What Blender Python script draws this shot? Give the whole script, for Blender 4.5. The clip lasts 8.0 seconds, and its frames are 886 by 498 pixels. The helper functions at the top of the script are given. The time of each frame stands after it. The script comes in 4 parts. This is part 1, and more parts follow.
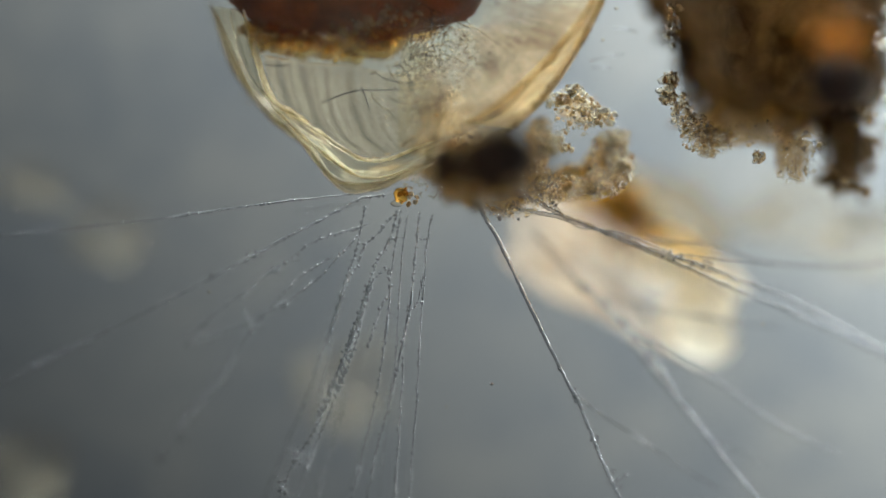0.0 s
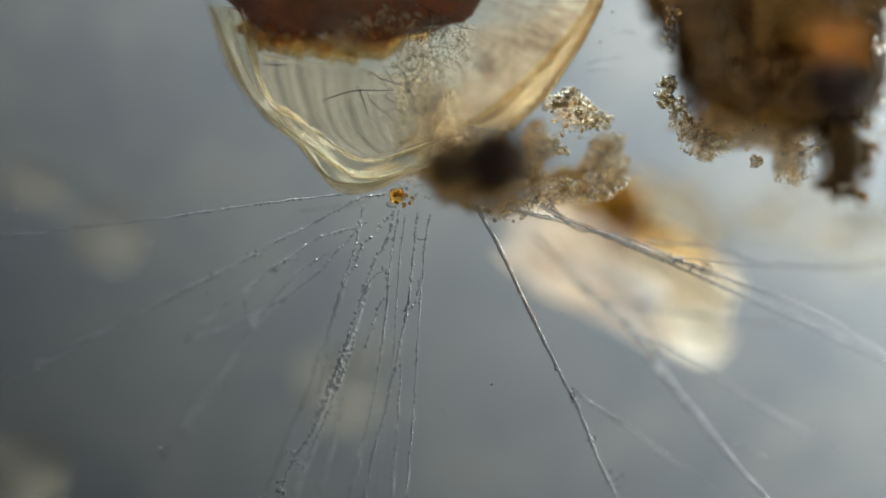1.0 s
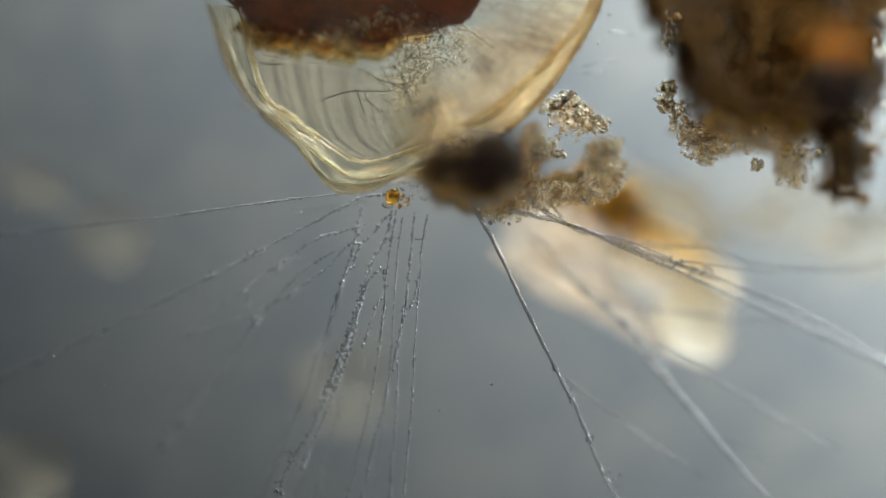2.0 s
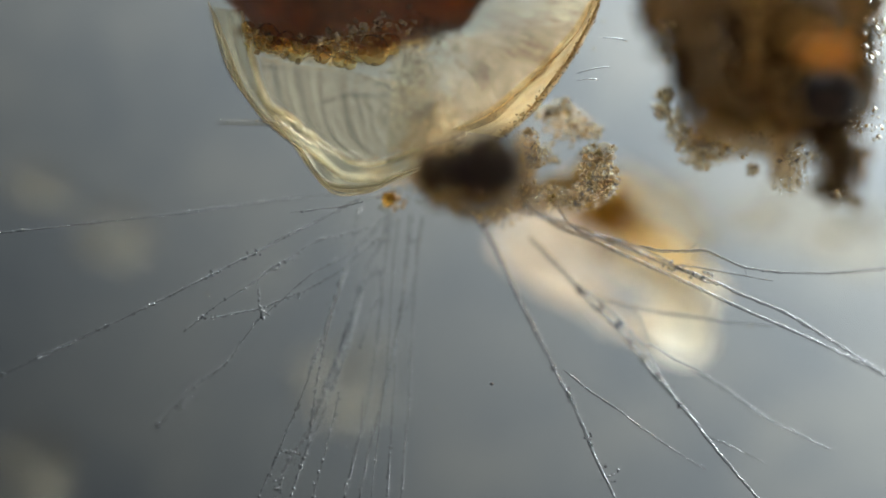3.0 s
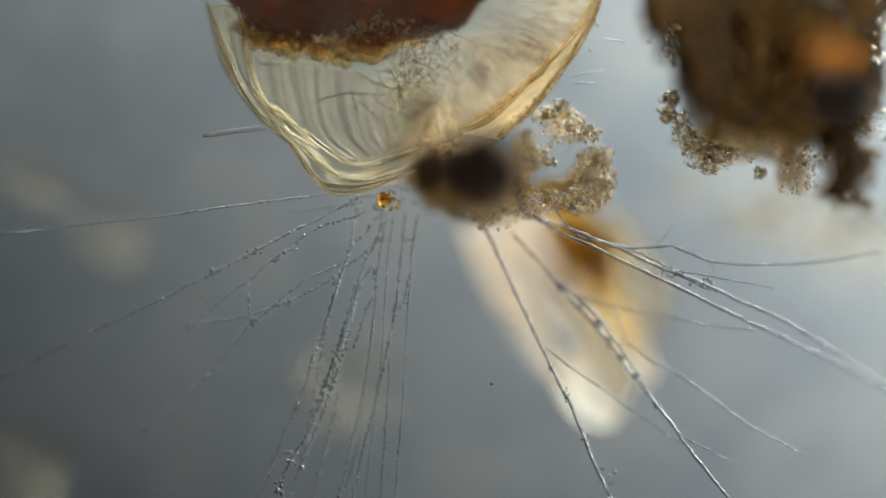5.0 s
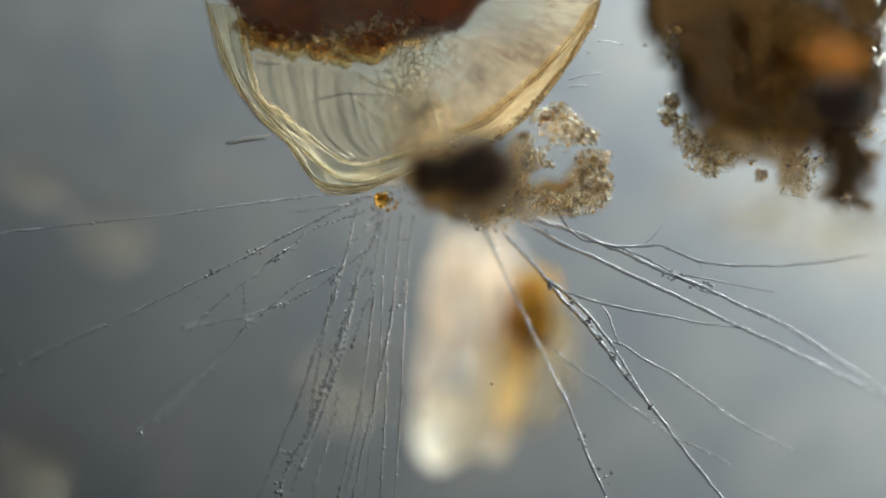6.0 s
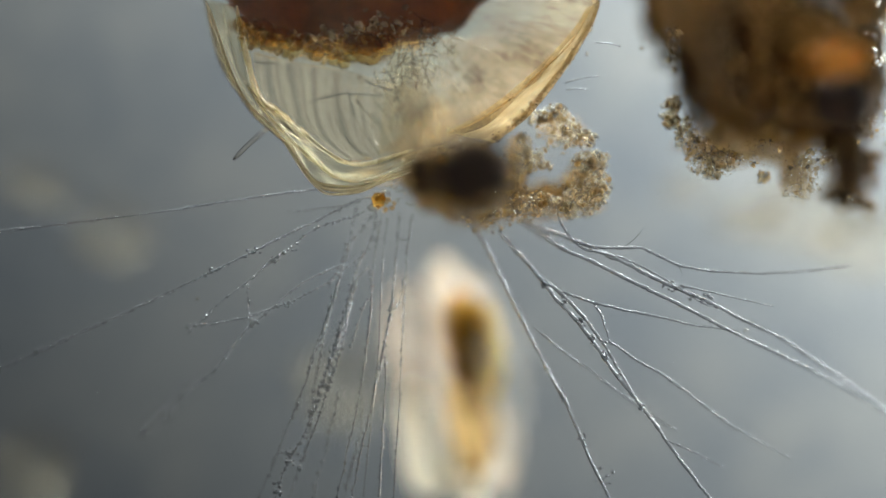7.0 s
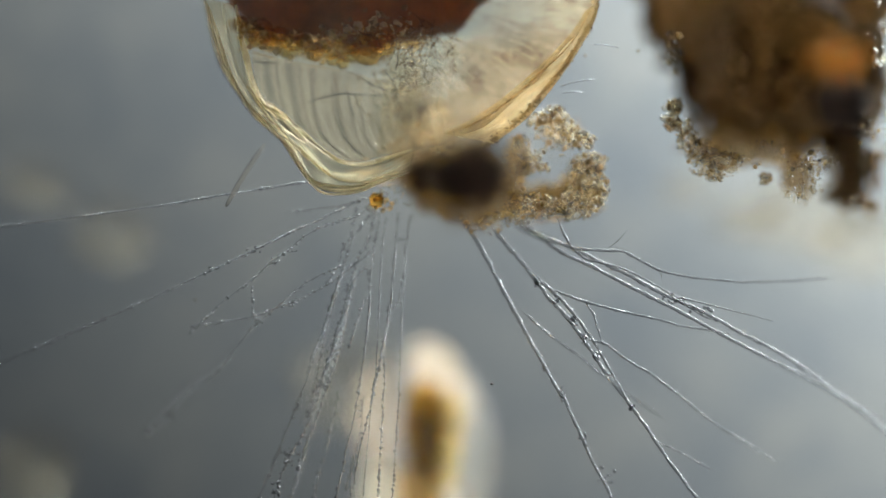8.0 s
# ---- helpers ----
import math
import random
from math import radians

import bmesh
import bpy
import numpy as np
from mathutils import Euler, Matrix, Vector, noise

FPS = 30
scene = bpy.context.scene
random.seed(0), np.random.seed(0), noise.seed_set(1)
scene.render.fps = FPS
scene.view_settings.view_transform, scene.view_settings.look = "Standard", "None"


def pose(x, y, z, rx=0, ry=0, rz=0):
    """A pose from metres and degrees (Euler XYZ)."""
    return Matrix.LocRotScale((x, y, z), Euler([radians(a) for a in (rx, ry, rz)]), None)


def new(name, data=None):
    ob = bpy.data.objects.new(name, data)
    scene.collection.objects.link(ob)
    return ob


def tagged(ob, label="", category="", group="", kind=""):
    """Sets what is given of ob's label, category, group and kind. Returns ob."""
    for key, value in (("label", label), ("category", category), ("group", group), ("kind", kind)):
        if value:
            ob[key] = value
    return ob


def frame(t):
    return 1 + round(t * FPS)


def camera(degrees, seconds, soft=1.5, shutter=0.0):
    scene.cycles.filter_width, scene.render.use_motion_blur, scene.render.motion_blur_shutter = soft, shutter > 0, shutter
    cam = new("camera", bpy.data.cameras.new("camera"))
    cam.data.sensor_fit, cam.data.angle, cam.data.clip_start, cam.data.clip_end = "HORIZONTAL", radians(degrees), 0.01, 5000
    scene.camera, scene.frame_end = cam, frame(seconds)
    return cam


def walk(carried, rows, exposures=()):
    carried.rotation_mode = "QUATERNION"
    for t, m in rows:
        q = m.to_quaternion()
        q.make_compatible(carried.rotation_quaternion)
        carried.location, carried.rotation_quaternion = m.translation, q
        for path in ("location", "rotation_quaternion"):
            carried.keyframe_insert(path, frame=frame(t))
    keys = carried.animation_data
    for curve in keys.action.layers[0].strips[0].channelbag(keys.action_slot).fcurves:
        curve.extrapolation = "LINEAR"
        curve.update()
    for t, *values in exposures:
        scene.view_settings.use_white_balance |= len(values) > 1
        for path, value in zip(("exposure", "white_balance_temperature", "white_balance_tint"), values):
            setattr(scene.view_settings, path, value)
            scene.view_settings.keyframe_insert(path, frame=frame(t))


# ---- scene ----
# One metre of this scene stands for one millimetre under the microscope.
# Plan coordinates below are micrometres: x to the right, y down, z up from the slide.
U = 0.001
FOCUS, EQUATOR = 290, 400          # the sharp plane at the start; the widest height of the shell
GLASS = -300                       # the top of the slide
TIMES = (0, 0.5, 1, 1.5, 2.2, 2.8, 3, 3.2, 3.5, 4, 4.5, 5.2, 5.8, 6, 6.5, 7, 7.5, 8)


REACH = 4.6                        # from the lens to the sharp plane


def spot(x, y, z=FOCUS):
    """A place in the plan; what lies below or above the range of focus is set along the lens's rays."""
    k = U * (1 + (min(max(z, FOCUS), EQUATOR) - z) * U / REACH)
    return Vector(((x - 784) * k, (441 - y) * k, z * U))


# ---- camera: looks straight down, and is racked up and down to focus ----
cam = camera(19.346, 8.0, soft=1.25)
cam.data.dof.use_dof = True
cam.data.dof.focus_distance = REACH
cam.data.dof.aperture_fstop = 0.1765
cam.data.dof.aperture_blades = 0
RACK = ((0, 0), (2.7, 0), (2.8, 10), (2.9, 40), (3.0, 85), (3.1, 125), (3.2, 155), (3.3, 130), (3.4, 112), (3.5, 110),
        (3.6, 114), (3.7, 125), (3.8, 138), (3.9, 115), (4.0, 92), (4.1, 75), (4.2, 62), (4.3, 50), (4.5, 42),
        (5.0, 40), (6.0, 46), (7.0, 48), (8.0, 48))
walk(cam, [(t, pose(0, 0, REACH + (FOCUS + k) * U)) for t, k in RACK],
     exposures=((0, 0), (6.0, 0), (6.5, 0.03), (7.0, 0.08), (8.0, 0.08)))

# ---- light: a dim room above, the microscope's lamp below ----
world = bpy.data.worlds.new("room")
scene.world = world
world.use_nodes = True
world.node_tree.nodes["Background"].inputs[0].default_value = (0.93, 0.97, 1.0, 1)
world.node_tree.nodes["Background"].inputs[1].default_value = 0.05


# ---- materials ----
class Nodes:
    """A small writer of node trees."""

    def __init__(self, name):
        self.m = bpy.data.materials.new(name)
        self.m.use_nodes = True
        self.t = self.m.node_tree
        self.t.nodes.clear()
        self.out = self.t.nodes.new("ShaderNodeOutputMaterial")

    def add(self, kind, values=None, operation=None):
        n = self.t.nodes.new("ShaderNode" + kind)
        if operation:
            n.operation = operation
        for k, v in (values or {}).items():
            if hasattr(v, "is_output"):
                self.t.links.new(v, n.inputs[k])
            else:
                n.inputs[k].default_value = v
        return n

    def math(self, op, a, b=0.0):
        return self.add("Math", {0: a, 1: b}, operation=op).outputs[0]

    def noise(self, scale, detail=3.0, vector=None, rough=0.55):
        v = {"Scale": scale, "Detail": detail, "Roughness": rough}
        if vector is not None:
            v["Vector"] = vector
        return self.add("TexNoise", v).outputs[0]

    def coords(self, which="Object"):
        return self.add("TexCoord").outputs[which]

    def ramp(self, fac, stops):
        n = self.add("ValToRGB", {"Fac": fac})
        e = n.color_ramp.elements
        while len(e) < len(stops):
            e.new(0.5)
        for i, (p, c) in enumerate(stops):
            e[i].position, e[i].color = p, (*c, 1)
        return n.outputs[0]

    def mix(self, fac, a, b):
        return self.add("MixShader", {0: fac, 1: a, 2: b}).outputs[0]

    def done(self, shader, height=None):
        self.t.links.new(shader, self.out.inputs["Surface"])
        if height is not None:
            self.t.links.new(height, self.out.inputs["Displacement"])
        return self.m


def lamp_material():
    n = Nodes("opal lamp glass")
    sep = n.add("SeparateXYZ", {0: n.coords()})
    s = n.math("ADD", n.math("MULTIPLY", sep.outputs[0], LAMP_RIGHT), n.math("MULTIPLY", sep.outputs[1], LAMP_UP))
    cloud = n.math("MULTIPLY", n.math("SUBTRACT", n.noise(1.3, 2), 0.5), 0.2)
    s = n.math("ADD", s, cloud)
    s = n.math("ADD", s, n.math("MULTIPLY", n.math("POWER", s, 3.0), LAMP_STEEP))
    light = n.math("MULTIPLY", n.math("EXPONENT", s), LAMP)
    light = n.math("MINIMUM", light, LAMP_MOST)
    return n.done(n.add("Emission", {"Color": (0.90, 0.97, 0.975, 1), "Strength": light}).outputs[0])


LAMP, LAMP_RIGHT, LAMP_UP, LAMP_STEEP, LAMP_MOST = 0.284, 0.49, 0.50, 0.11, 11.0


def glass_material(name, ior, colour=(1, 1, 1), rough=0.0, clear=0.0):
    n = Nodes(name)
    glass = n.add("BsdfGlass", {"Color": (*colour, 1), "IOR": ior, "Roughness": rough}).outputs[0]
    if clear:
        glass = n.mix(clear, glass, n.add("BsdfTransparent").outputs[0])
    return n.done(glass)


def plasm_material(name, dark, light, clear, scale=14.0, glow=0.7, rough=0.5, tint=(1, 1, 1), spread=0.25):
    """Living matter: partly clear, the rest lets light through and scatters it."""
    n = Nodes(name)
    co = n.coords()
    fine, coarse = n.noise(scale * 5, 4, co), n.noise(scale, 3, co)
    v = n.math("ADD", n.math("MULTIPLY", fine, 0.45), n.math("MULTIPLY", coarse, 0.55))
    col = n.ramp(v, [(0.36, dark), (0.62, light)])
    bump = n.add("Bump", {"Strength": 0.35, "Distance": 0.01, "Height": fine}).outputs[0]
    diffuse = n.add("BsdfDiffuse", {"Color": col, "Normal": bump}).outputs[0]
    trans = n.add("BsdfTranslucent", {"Color": col, "Normal": bump}).outputs[0]
    body = n.mix(glow, diffuse, trans)
    body = n.mix(0.04, body, n.add("BsdfGlossy", {"Roughness": rough}).outputs[0])
    if clear > 0:
        vary = n.math("ADD", n.math("MULTIPLY", n.math("SUBTRACT", v, 0.5), -spread * 4), clear)
        vary = n.math("MINIMUM", n.math("MAXIMUM", vary, 0.0), 1.0)
        body = n.mix(vary, body, n.add("BsdfTransparent", {"Color": (*tint, 1)}).outputs[0])
    return n.done(body)


def wall_material(name, dark, mid, light, fine=22.0, harsh=6.0, gaps=0.45, most=0.92):
    """Layered organic wall: streaks run along it."""
    n = Nodes(name)
    uv = n.add("UVMap").outputs[0]
    m = n.add("Mapping", {"Vector": uv, "Scale": (3.0, fine, 1.0)}).outputs[0]
    m2 = n.add("Mapping", {"Vector": uv, "Scale": (14.0, 5.0, 1.0)}).outputs[0]
    streak, blotch = n.noise(1.0, 4, m), n.noise(1.0, 3, m2)
    v = n.math("ADD", n.math("MULTIPLY", streak, 0.65), n.math("MULTIPLY", blotch, 0.35))
    col = n.ramp(v, [(0.36, dark), (0.5, mid), (0.64, light)])
    body = n.add("BsdfTranslucent", {"Color": col}).outputs[0]
    clear = n.math("MINIMUM", n.math("MAXIMUM", n.math("ADD", n.math("MULTIPLY", n.math("SUBTRACT", streak, 0.5), -harsh), gaps), 0.05), most)
    return n.done(n.mix(clear, body, n.add("BsdfTransparent", {"Color": (0.97, 0.95, 0.90, 1)}).outputs[0]))


LAMP_GLASS = lamp_material()
SLIDE_GLASS = glass_material("slide glass", 1.45)
THREAD = glass_material("clear thread", 0.925, (0.76, 0.765, 0.77))
ROPE = glass_material("stout clear thread", 0.93, (0.72, 0.72, 0.725))
CRUMPLE = glass_material("crumpled clear skin", 0.94, (0.84, 0.82, 0.77), 0.0, 0.1)
MEMBRANE = glass_material("clear membrane", 0.94, (0.945, 0.922, 0.885))
GRAIN = glass_material("clear mineral grain", 0.93, (0.955, 0.925, 0.86), 0.02, 0.25)
DEEP_AMBER = glass_material("deep amber grain", 1.16, (1.0, 0.74, 0.32), 0.08)
OIL = glass_material("pale amber oil", 0.95, (0.97, 0.89, 0.66), 0.0)
BROWN_OIL = glass_material("brown oil", 0.95, (0.92, 0.77, 0.50), 0.0)
SHELL = plasm_material("shell skin", (0.45, 0.40, 0.28), (0.92, 0.86, 0.70), 0.99, 9, 1.0, tint=(0.99, 0.985, 0.955), spread=0.02)
CYTOPLASM = plasm_material("clear cream cytoplasm", (0.80, 0.72, 0.52), (0.95, 0.88, 0.70), 0.97, 12, 1.0, tint=(0.935, 0.91, 0.865), spread=0.03)
WALL_GLASS = glass_material("clear ridged wall", 0.925, (0.955, 0.945, 0.895), 0.0, 0.1)
WALL = wall_material("golden shell wall", (0.92, 0.70, 0.40), (0.97, 0.80, 0.52), (1.0, 0.91, 0.70), 2.0, 1.5, 0.30)
PALE_WALL = wall_material("pale shell wall", (0.50, 0.40, 0.24), (0.90, 0.78, 0.55), (1.0, 0.95, 0.80), 4.0, 3.0, 0.55)
MILKY_WALL = wall_material("milky shell wall", (0.50, 0.42, 0.26), (0.86, 0.78, 0.58), (1.0, 0.95, 0.80), 3.0, 3.0, 0.96, 0.99)
CREAM = plasm_material("cream fold", (0.82, 0.69, 0.45), (0.98, 0.92, 0.75), 0.25, 20, 1.0, spread=0.3)
RED = plasm_material("red-brown cell body", (0.11, 0.046, 0.008), (0.30, 0.105, 0.01), 0.0, 5, 0.97)
BROWN = plasm_material("dark brown detritus", (0.33, 0.23, 0.12), (0.50, 0.35, 0.185), 0.0, 8, 0.95)
UMBER = plasm_material("umber crumb", (0.16, 0.085, 0.025), (0.34, 0.20, 0.07), 0.25, 30, 0.9, spread=0.3)
HAZE = plasm_material("brown haze", (0.26, 0.14, 0.02), (0.50, 0.30, 0.065), 0.52, 16, 0.8, spread=0.5)
BLACK = plasm_material("black pellet", (0.10, 0.078, 0.062), (0.19, 0.14, 0.11), 0.0, 12, 0.95)
DUSK = plasm_material("dull brown detritus", (0.20, 0.145, 0.085), (0.33, 0.24, 0.145), 0.0, 12, 0.95)
OCHRE = plasm_material("ochre grain", (0.48, 0.28, 0.09), (0.88, 0.63, 0.31), 0.40, 40, 0.75, spread=0.3)
ORANGE = plasm_material("orange globule", (0.40, 0.18, 0.03), (0.62, 0.32, 0.075), 0.1, 14, 0.8)
BODY = plasm_material("pale animal skin", (0.95, 0.81, 0.60), (1.0, 0.95, 0.83), 0.95, 4, 1.0, spread=0.2)
PALE = plasm_material("pale flesh", (0.98, 0.85, 0.64), (1.0, 0.96, 0.86), 0.40, 16, 1.0)
WHITE = plasm_material("bright cream flesh", (1.0, 0.89, 0.70), (1.0, 0.95, 0.82), 0.0, 10, 1.0)
PINK = plasm_material("pink flesh", (0.92, 0.69, 0.49), (0.98, 0.85, 0.67), 0.58, 12, 1.0)
# The grey-brown tint paints shade onto one side of the animal.
SHADED_FLESH = plasm_material("grey-brown shaded flesh", (0.30, 0.23, 0.14), (0.50, 0.41, 0.28), 0.86, 8, 1.0, tint=(0.87, 0.83, 0.76), spread=0.2)
GUT = plasm_material("amber gut", (0.55, 0.31, 0.01), (1.0, 0.62, 0.06), 0.32, 5, 1.0)
GUT_CONTENT = plasm_material("olive gut content", (0.10, 0.065, 0.003), (0.32, 0.21, 0.01), 0.25, 8, 1.0)
GUT_WALL = plasm_material("golden gut wall", (0.62, 0.40, 0.05), (1.0, 0.74, 0.20), 0.62, 9, 1.0, spread=0.3)
GOLD = plasm_material("golden stomach", (1.0, 0.68, 0.26), (1.0, 0.84, 0.48), 0.25, 14, 1.0)
MIST = plasm_material("pale amber mist", (0.66, 0.42, 0.18), (1.0, 0.82, 0.55), 0.55, 18, 1.0, spread=0.45)
TAN = plasm_material("brown translucent detritus", (0.40, 0.235, 0.06), (0.82, 0.56, 0.22), 0.38, 22, 1.0, spread=0.5)
AMBER_HAZE = plasm_material("amber haze", (0.56, 0.37, 0.16), (0.88, 0.68, 0.40), 0.55, 20, 1.0, spread=0.4)


def veil_material():
    """Cytoplasm that thins out towards the middle of the cell, mottled and crossed by fine fibres."""
    n = Nodes("cream veil")
    uv, co = n.add("UVMap").outputs[0], n.coords()
    sep = n.add("SeparateXYZ", {0: uv})
    fibre = n.noise(1.0, 4, n.add("Mapping", {"Vector": uv, "Rotation": (0, 0, 0.35), "Scale": (60.0, 5.0, 1.0)}).outputs[0])
    v = n.math("ADD", n.math("MULTIPLY", n.noise(30, 5, co, 0.65), 0.35), n.math("MULTIPLY", n.noise(8, 4, co, 0.6), 0.40))
    v = n.math("ADD", v, n.math("MULTIPLY", fibre, 0.25))
    col = n.ramp(v, [(0.38, (0.19, 0.105, 0.035)), (0.49, (0.48, 0.33, 0.165)), (0.62, (0.72, 0.57, 0.35))])
    thin = n.math("MULTIPLY", n.math("POWER", sep.outputs[1], 1.6), 0.62)
    edge = n.math("MULTIPLY", n.math("MAXIMUM", n.math("SUBTRACT", sep.outputs[0], 0.82), 0.0), 2.0)
    clear = n.math("ADD", n.math("ADD", thin, edge), n.math("MULTIPLY", n.math("SUBTRACT", v, 0.5), 1.9))
    clear = n.math("MINIMUM", n.math("MAXIMUM", n.math("ADD", clear, VEIL_CLEAR), 0.12), 1.0)
    body = n.add("BsdfTranslucent", {"Color": col}).outputs[0]
    return n.done(n.mix(clear, body, n.add("BsdfTransparent", {"Color": (0.97, 0.95, 0.90, 1)}).outputs[0]))


VEIL_CLEAR = 0.64
VEIL = veil_material()


def film_material():
    n = Nodes("patchy film")
    v = n.noise(5.0, 3, n.coords())
    return n.done(n.add("BsdfTransparent", {"Color": n.ramp(v, [(0.34, (0.85, 0.88, 0.91)), (0.66, (0.985, 0.99, 0.98))])}).outputs[0])


FILM = film_material()
FLAKE = plasm_material("pale flake", (0.36, 0.31, 0.22), (0.58, 0.51, 0.38), 0.974, 6, 0.8, tint=(0.975, 0.96, 0.935), spread=0.15)


# ---- mesh helpers ----
def part(name, data, material, parent=None, label="", at=None, kind="", smooth=True):
    """Links one mesh, from (vertices, faces) or a bmesh, under a thing or a part; at: its origin, from which the vertices count."""
    if isinstance(data, bmesh.types.BMesh):
        me = bpy.data.meshes.new(name)
        data.to_mesh(me)
        data.free()
    elif isinstance(data, tuple):
        me = bpy.data.meshes.new(name)
        me.from_pydata([tuple(v) for v in data[0]], [], data[1])
    else:
        me = data
    if not me.materials:
        me.materials.append(material)
    me.polygons.foreach_set("use_smooth", [smooth and len(me.polygons) > 6] * len(me.polygons))
    ob = new(name, me)
    if parent is not None:
        ob.parent = parent
    if at is not None:
        ob.location = at
    return tagged(ob, label, kind=kind)


def thing(name, at, label, category, group=""):
    ob = new(name)
    ob.location = at
    ob.empty_display_size = 0.02
    return tagged(ob, label, category, group)


def ico(level):
    bm = bmesh.new()
    bmesh.ops.create_icosphere(bm, subdivisions=level, radius=1)
    v = np.array([p.co[:] for p in bm.verts])
    f = [tuple(p.index for p in q.verts) for q in bm.faces]
    bm.free()
    return v, f


ICO = {k: ico(k) for k in (1, 2, 3, 4)}


def lump(size, seed, level=3, rough=0.18, scale=2.2, fine=0.0):
    """An uneven rounded body of half-axes size (metres)."""
    v, f = ICO[level]
    out = []
    off = Vector((seed * 3.7, seed * 1.3, -seed * 2.1))
    for p in v:
        d = 1 + rough * noise.fractal(Vector(p) * scale + off, 1.0, 2.0, 3)
        if fine:
            d += fine * noise.noise(Vector(p) * scale * 6 + off)
        out.append((p[0] * size[0] * d, p[1] * size[1] * d, p[2] * size[2] * d))
    return out, f


def heap(places, level=1, seed=0, uneven=0.35):
    """Many small lumps in one mesh: places are rows of (Vector, radius)."""
    rng = np.random.default_rng(seed)
    base, faces = ICO[level]
    vs, fs = [], []
    for c, r in places:
        k = len(vs)
        s = r * (1 + uneven * rng.uniform(-1, 1, 3))
        turn = np.linalg.qr(rng.normal(size=(3, 3)))[0]
        turn = turn * np.sign(np.linalg.det(turn))
        jag = 1 + uneven * 0.5 * rng.uniform(-1, 1, (len(base), 1))
        vs.extend(((base * jag * s) @ turn + np.array(c)).tolist())
        fs.extend(tuple(i + k for i in f) for f in faces)
    return vs, fs


def curve_through(points, step):
    """A smooth line through a few points, in even steps (micrometres in, micrometres out)."""
    p = [np.array(q, float) for q in points]
    p = [2 * p[0] - p[1], *p, 2 * p[-1] - p[-2]]
    out = []
    for a, b, c, d in zip(p, p[1:], p[2:], p[3:]):
        n = max(2, int(np.linalg.norm(c - b) / step))
        for i in range(n):
            t = i / n
            out.append(0.5 * (2 * b + (c - a) * t + (2 * a - 5 * b + 4 * c - d) * t * t + (3 * b - a - 3 * c + d) * t ** 3))
    out.append(p[-2])
    return out


def tube(line, radius, sides=7, flat=1.0):
    """A closed tube along a line of Vectors; radius(u) for u from 0 to 1."""
    vs, fs, n = [], [], len(line)
    for i, c in enumerate(line):
        d = (line[min(i + 1, n - 1)] - line[max(i - 1, 0)]).normalized()
        side = d.cross(Vector((0, 0, 1))).normalized()
        up = side.cross(d)
        r = radius(i / (n - 1))
        for k in range(sides):
            a = 2 * math.pi * k / sides
            vs.append(tuple(c + side * (r * math.cos(a)) + up * (r * flat * math.sin(a))))
    for i in range(n - 1):
        for k in range(sides):
            a, b = i * sides + k, i * sides + (k + 1) % sides
            fs.append((a, a + sides, b + sides, b))
    fs.append(tuple(range(sides)))
    fs.append(tuple(range((n - 1) * sides, n * sides))[::-1])
    return vs, fs


def joined(*meshes):
    vs, fs = [], []
    for v, f in meshes:
        k = len(vs)
        vs.extend(v)
        fs.extend(tuple(i + k for i in q) for q in f)
    return vs, fs


# ---- setting: lamp below, slide, flakes stuck under the slide ----
def box(x, y, z0, z1):
    bm = bmesh.new()
    bmesh.ops.create_cube(bm, size=1, matrix=Matrix.LocRotScale((0, 0, (z0 + z1) / 2), None, (x, y, z1 - z0)))
    return bm


def setting():
    lamp = part("backdrop", box(20, 20, -5.05, -5.0), LAMP_GLASS)
    tagged(lamp, "grey glowing opal field of the microscope lamp", "lamp field", kind="structure")
    slide = part("ground", box(9, 7, GLASS * U - 0.3, GLASS * U), SLIDE_GLASS)
    slide.visible_shadow = False
    tagged(slide, "clear glass slide under the water", "glass slide", kind="structure")
    film = part("biofilm", box(3.2, 2.4, GLASS * U + 0.001, GLASS * U + 0.003), FILM)
    tagged(film, "faint grey-blue patchy film on the glass slide", "film", kind="structure")
    for i, (x, y, rx, ry) in enumerate(((190, 410, 70, 58), (60, 330, 60, 42), (612, 690, 80, 80), (62, 830, 62, 62), (1450, 395, 120, 50), (1535, 420, 70, 60), (1330, 380, 70, 30), (1420, 330, 60, 30), (1220, 330, 46, 22))):
        ob = part("pale_flake", lump((rx * U, ry * U, 8 * U), 40 + i, 4, 0.9, 1.5, 0.1), FLAKE, at=spot(x, y, GLASS + 16))
        tagged(ob, "pale cream blurred flake lying on the glass slide", "debris flake", "flakes on the slide")


setting()


# ---- the shelled amoeba ----
PIVOT = spot(700, 0, 0)
OUTLINE = ((0, 359), (8, 351), (17, 337), (28, 328), (39, 326), (52, 328), (70, 330), (81, 333), (89, 350), (96, 375), (104, 389), (108, 384), (112, 369), (117, 351), (121, 344),
           (132, 344), (150, 341), (171, 342), (200, 350), (235, 355), (270, 360), (310, 360), (340, 360), (360, 359))
MIDDLE = (715, -40)


def girth(deg):
    """The shell's half-width in the plan, by compass angle (clockwise from the right)."""
    deg %= 360
    a = [p[0] for p in OUTLINE]
    r = [p[1] for p in OUTLINE]
    near = np.interp([deg - 2, deg, deg + 2], a, r, period=360)
    return float(near.mean())


def on_shell(deg, inset, z):
    r = girth(deg) - inset
    a = radians(deg)
    return spot(MIDDLE[0] + r * math.cos(a), MIDDLE[1] + r * math.sin(a), z) - PIVOT


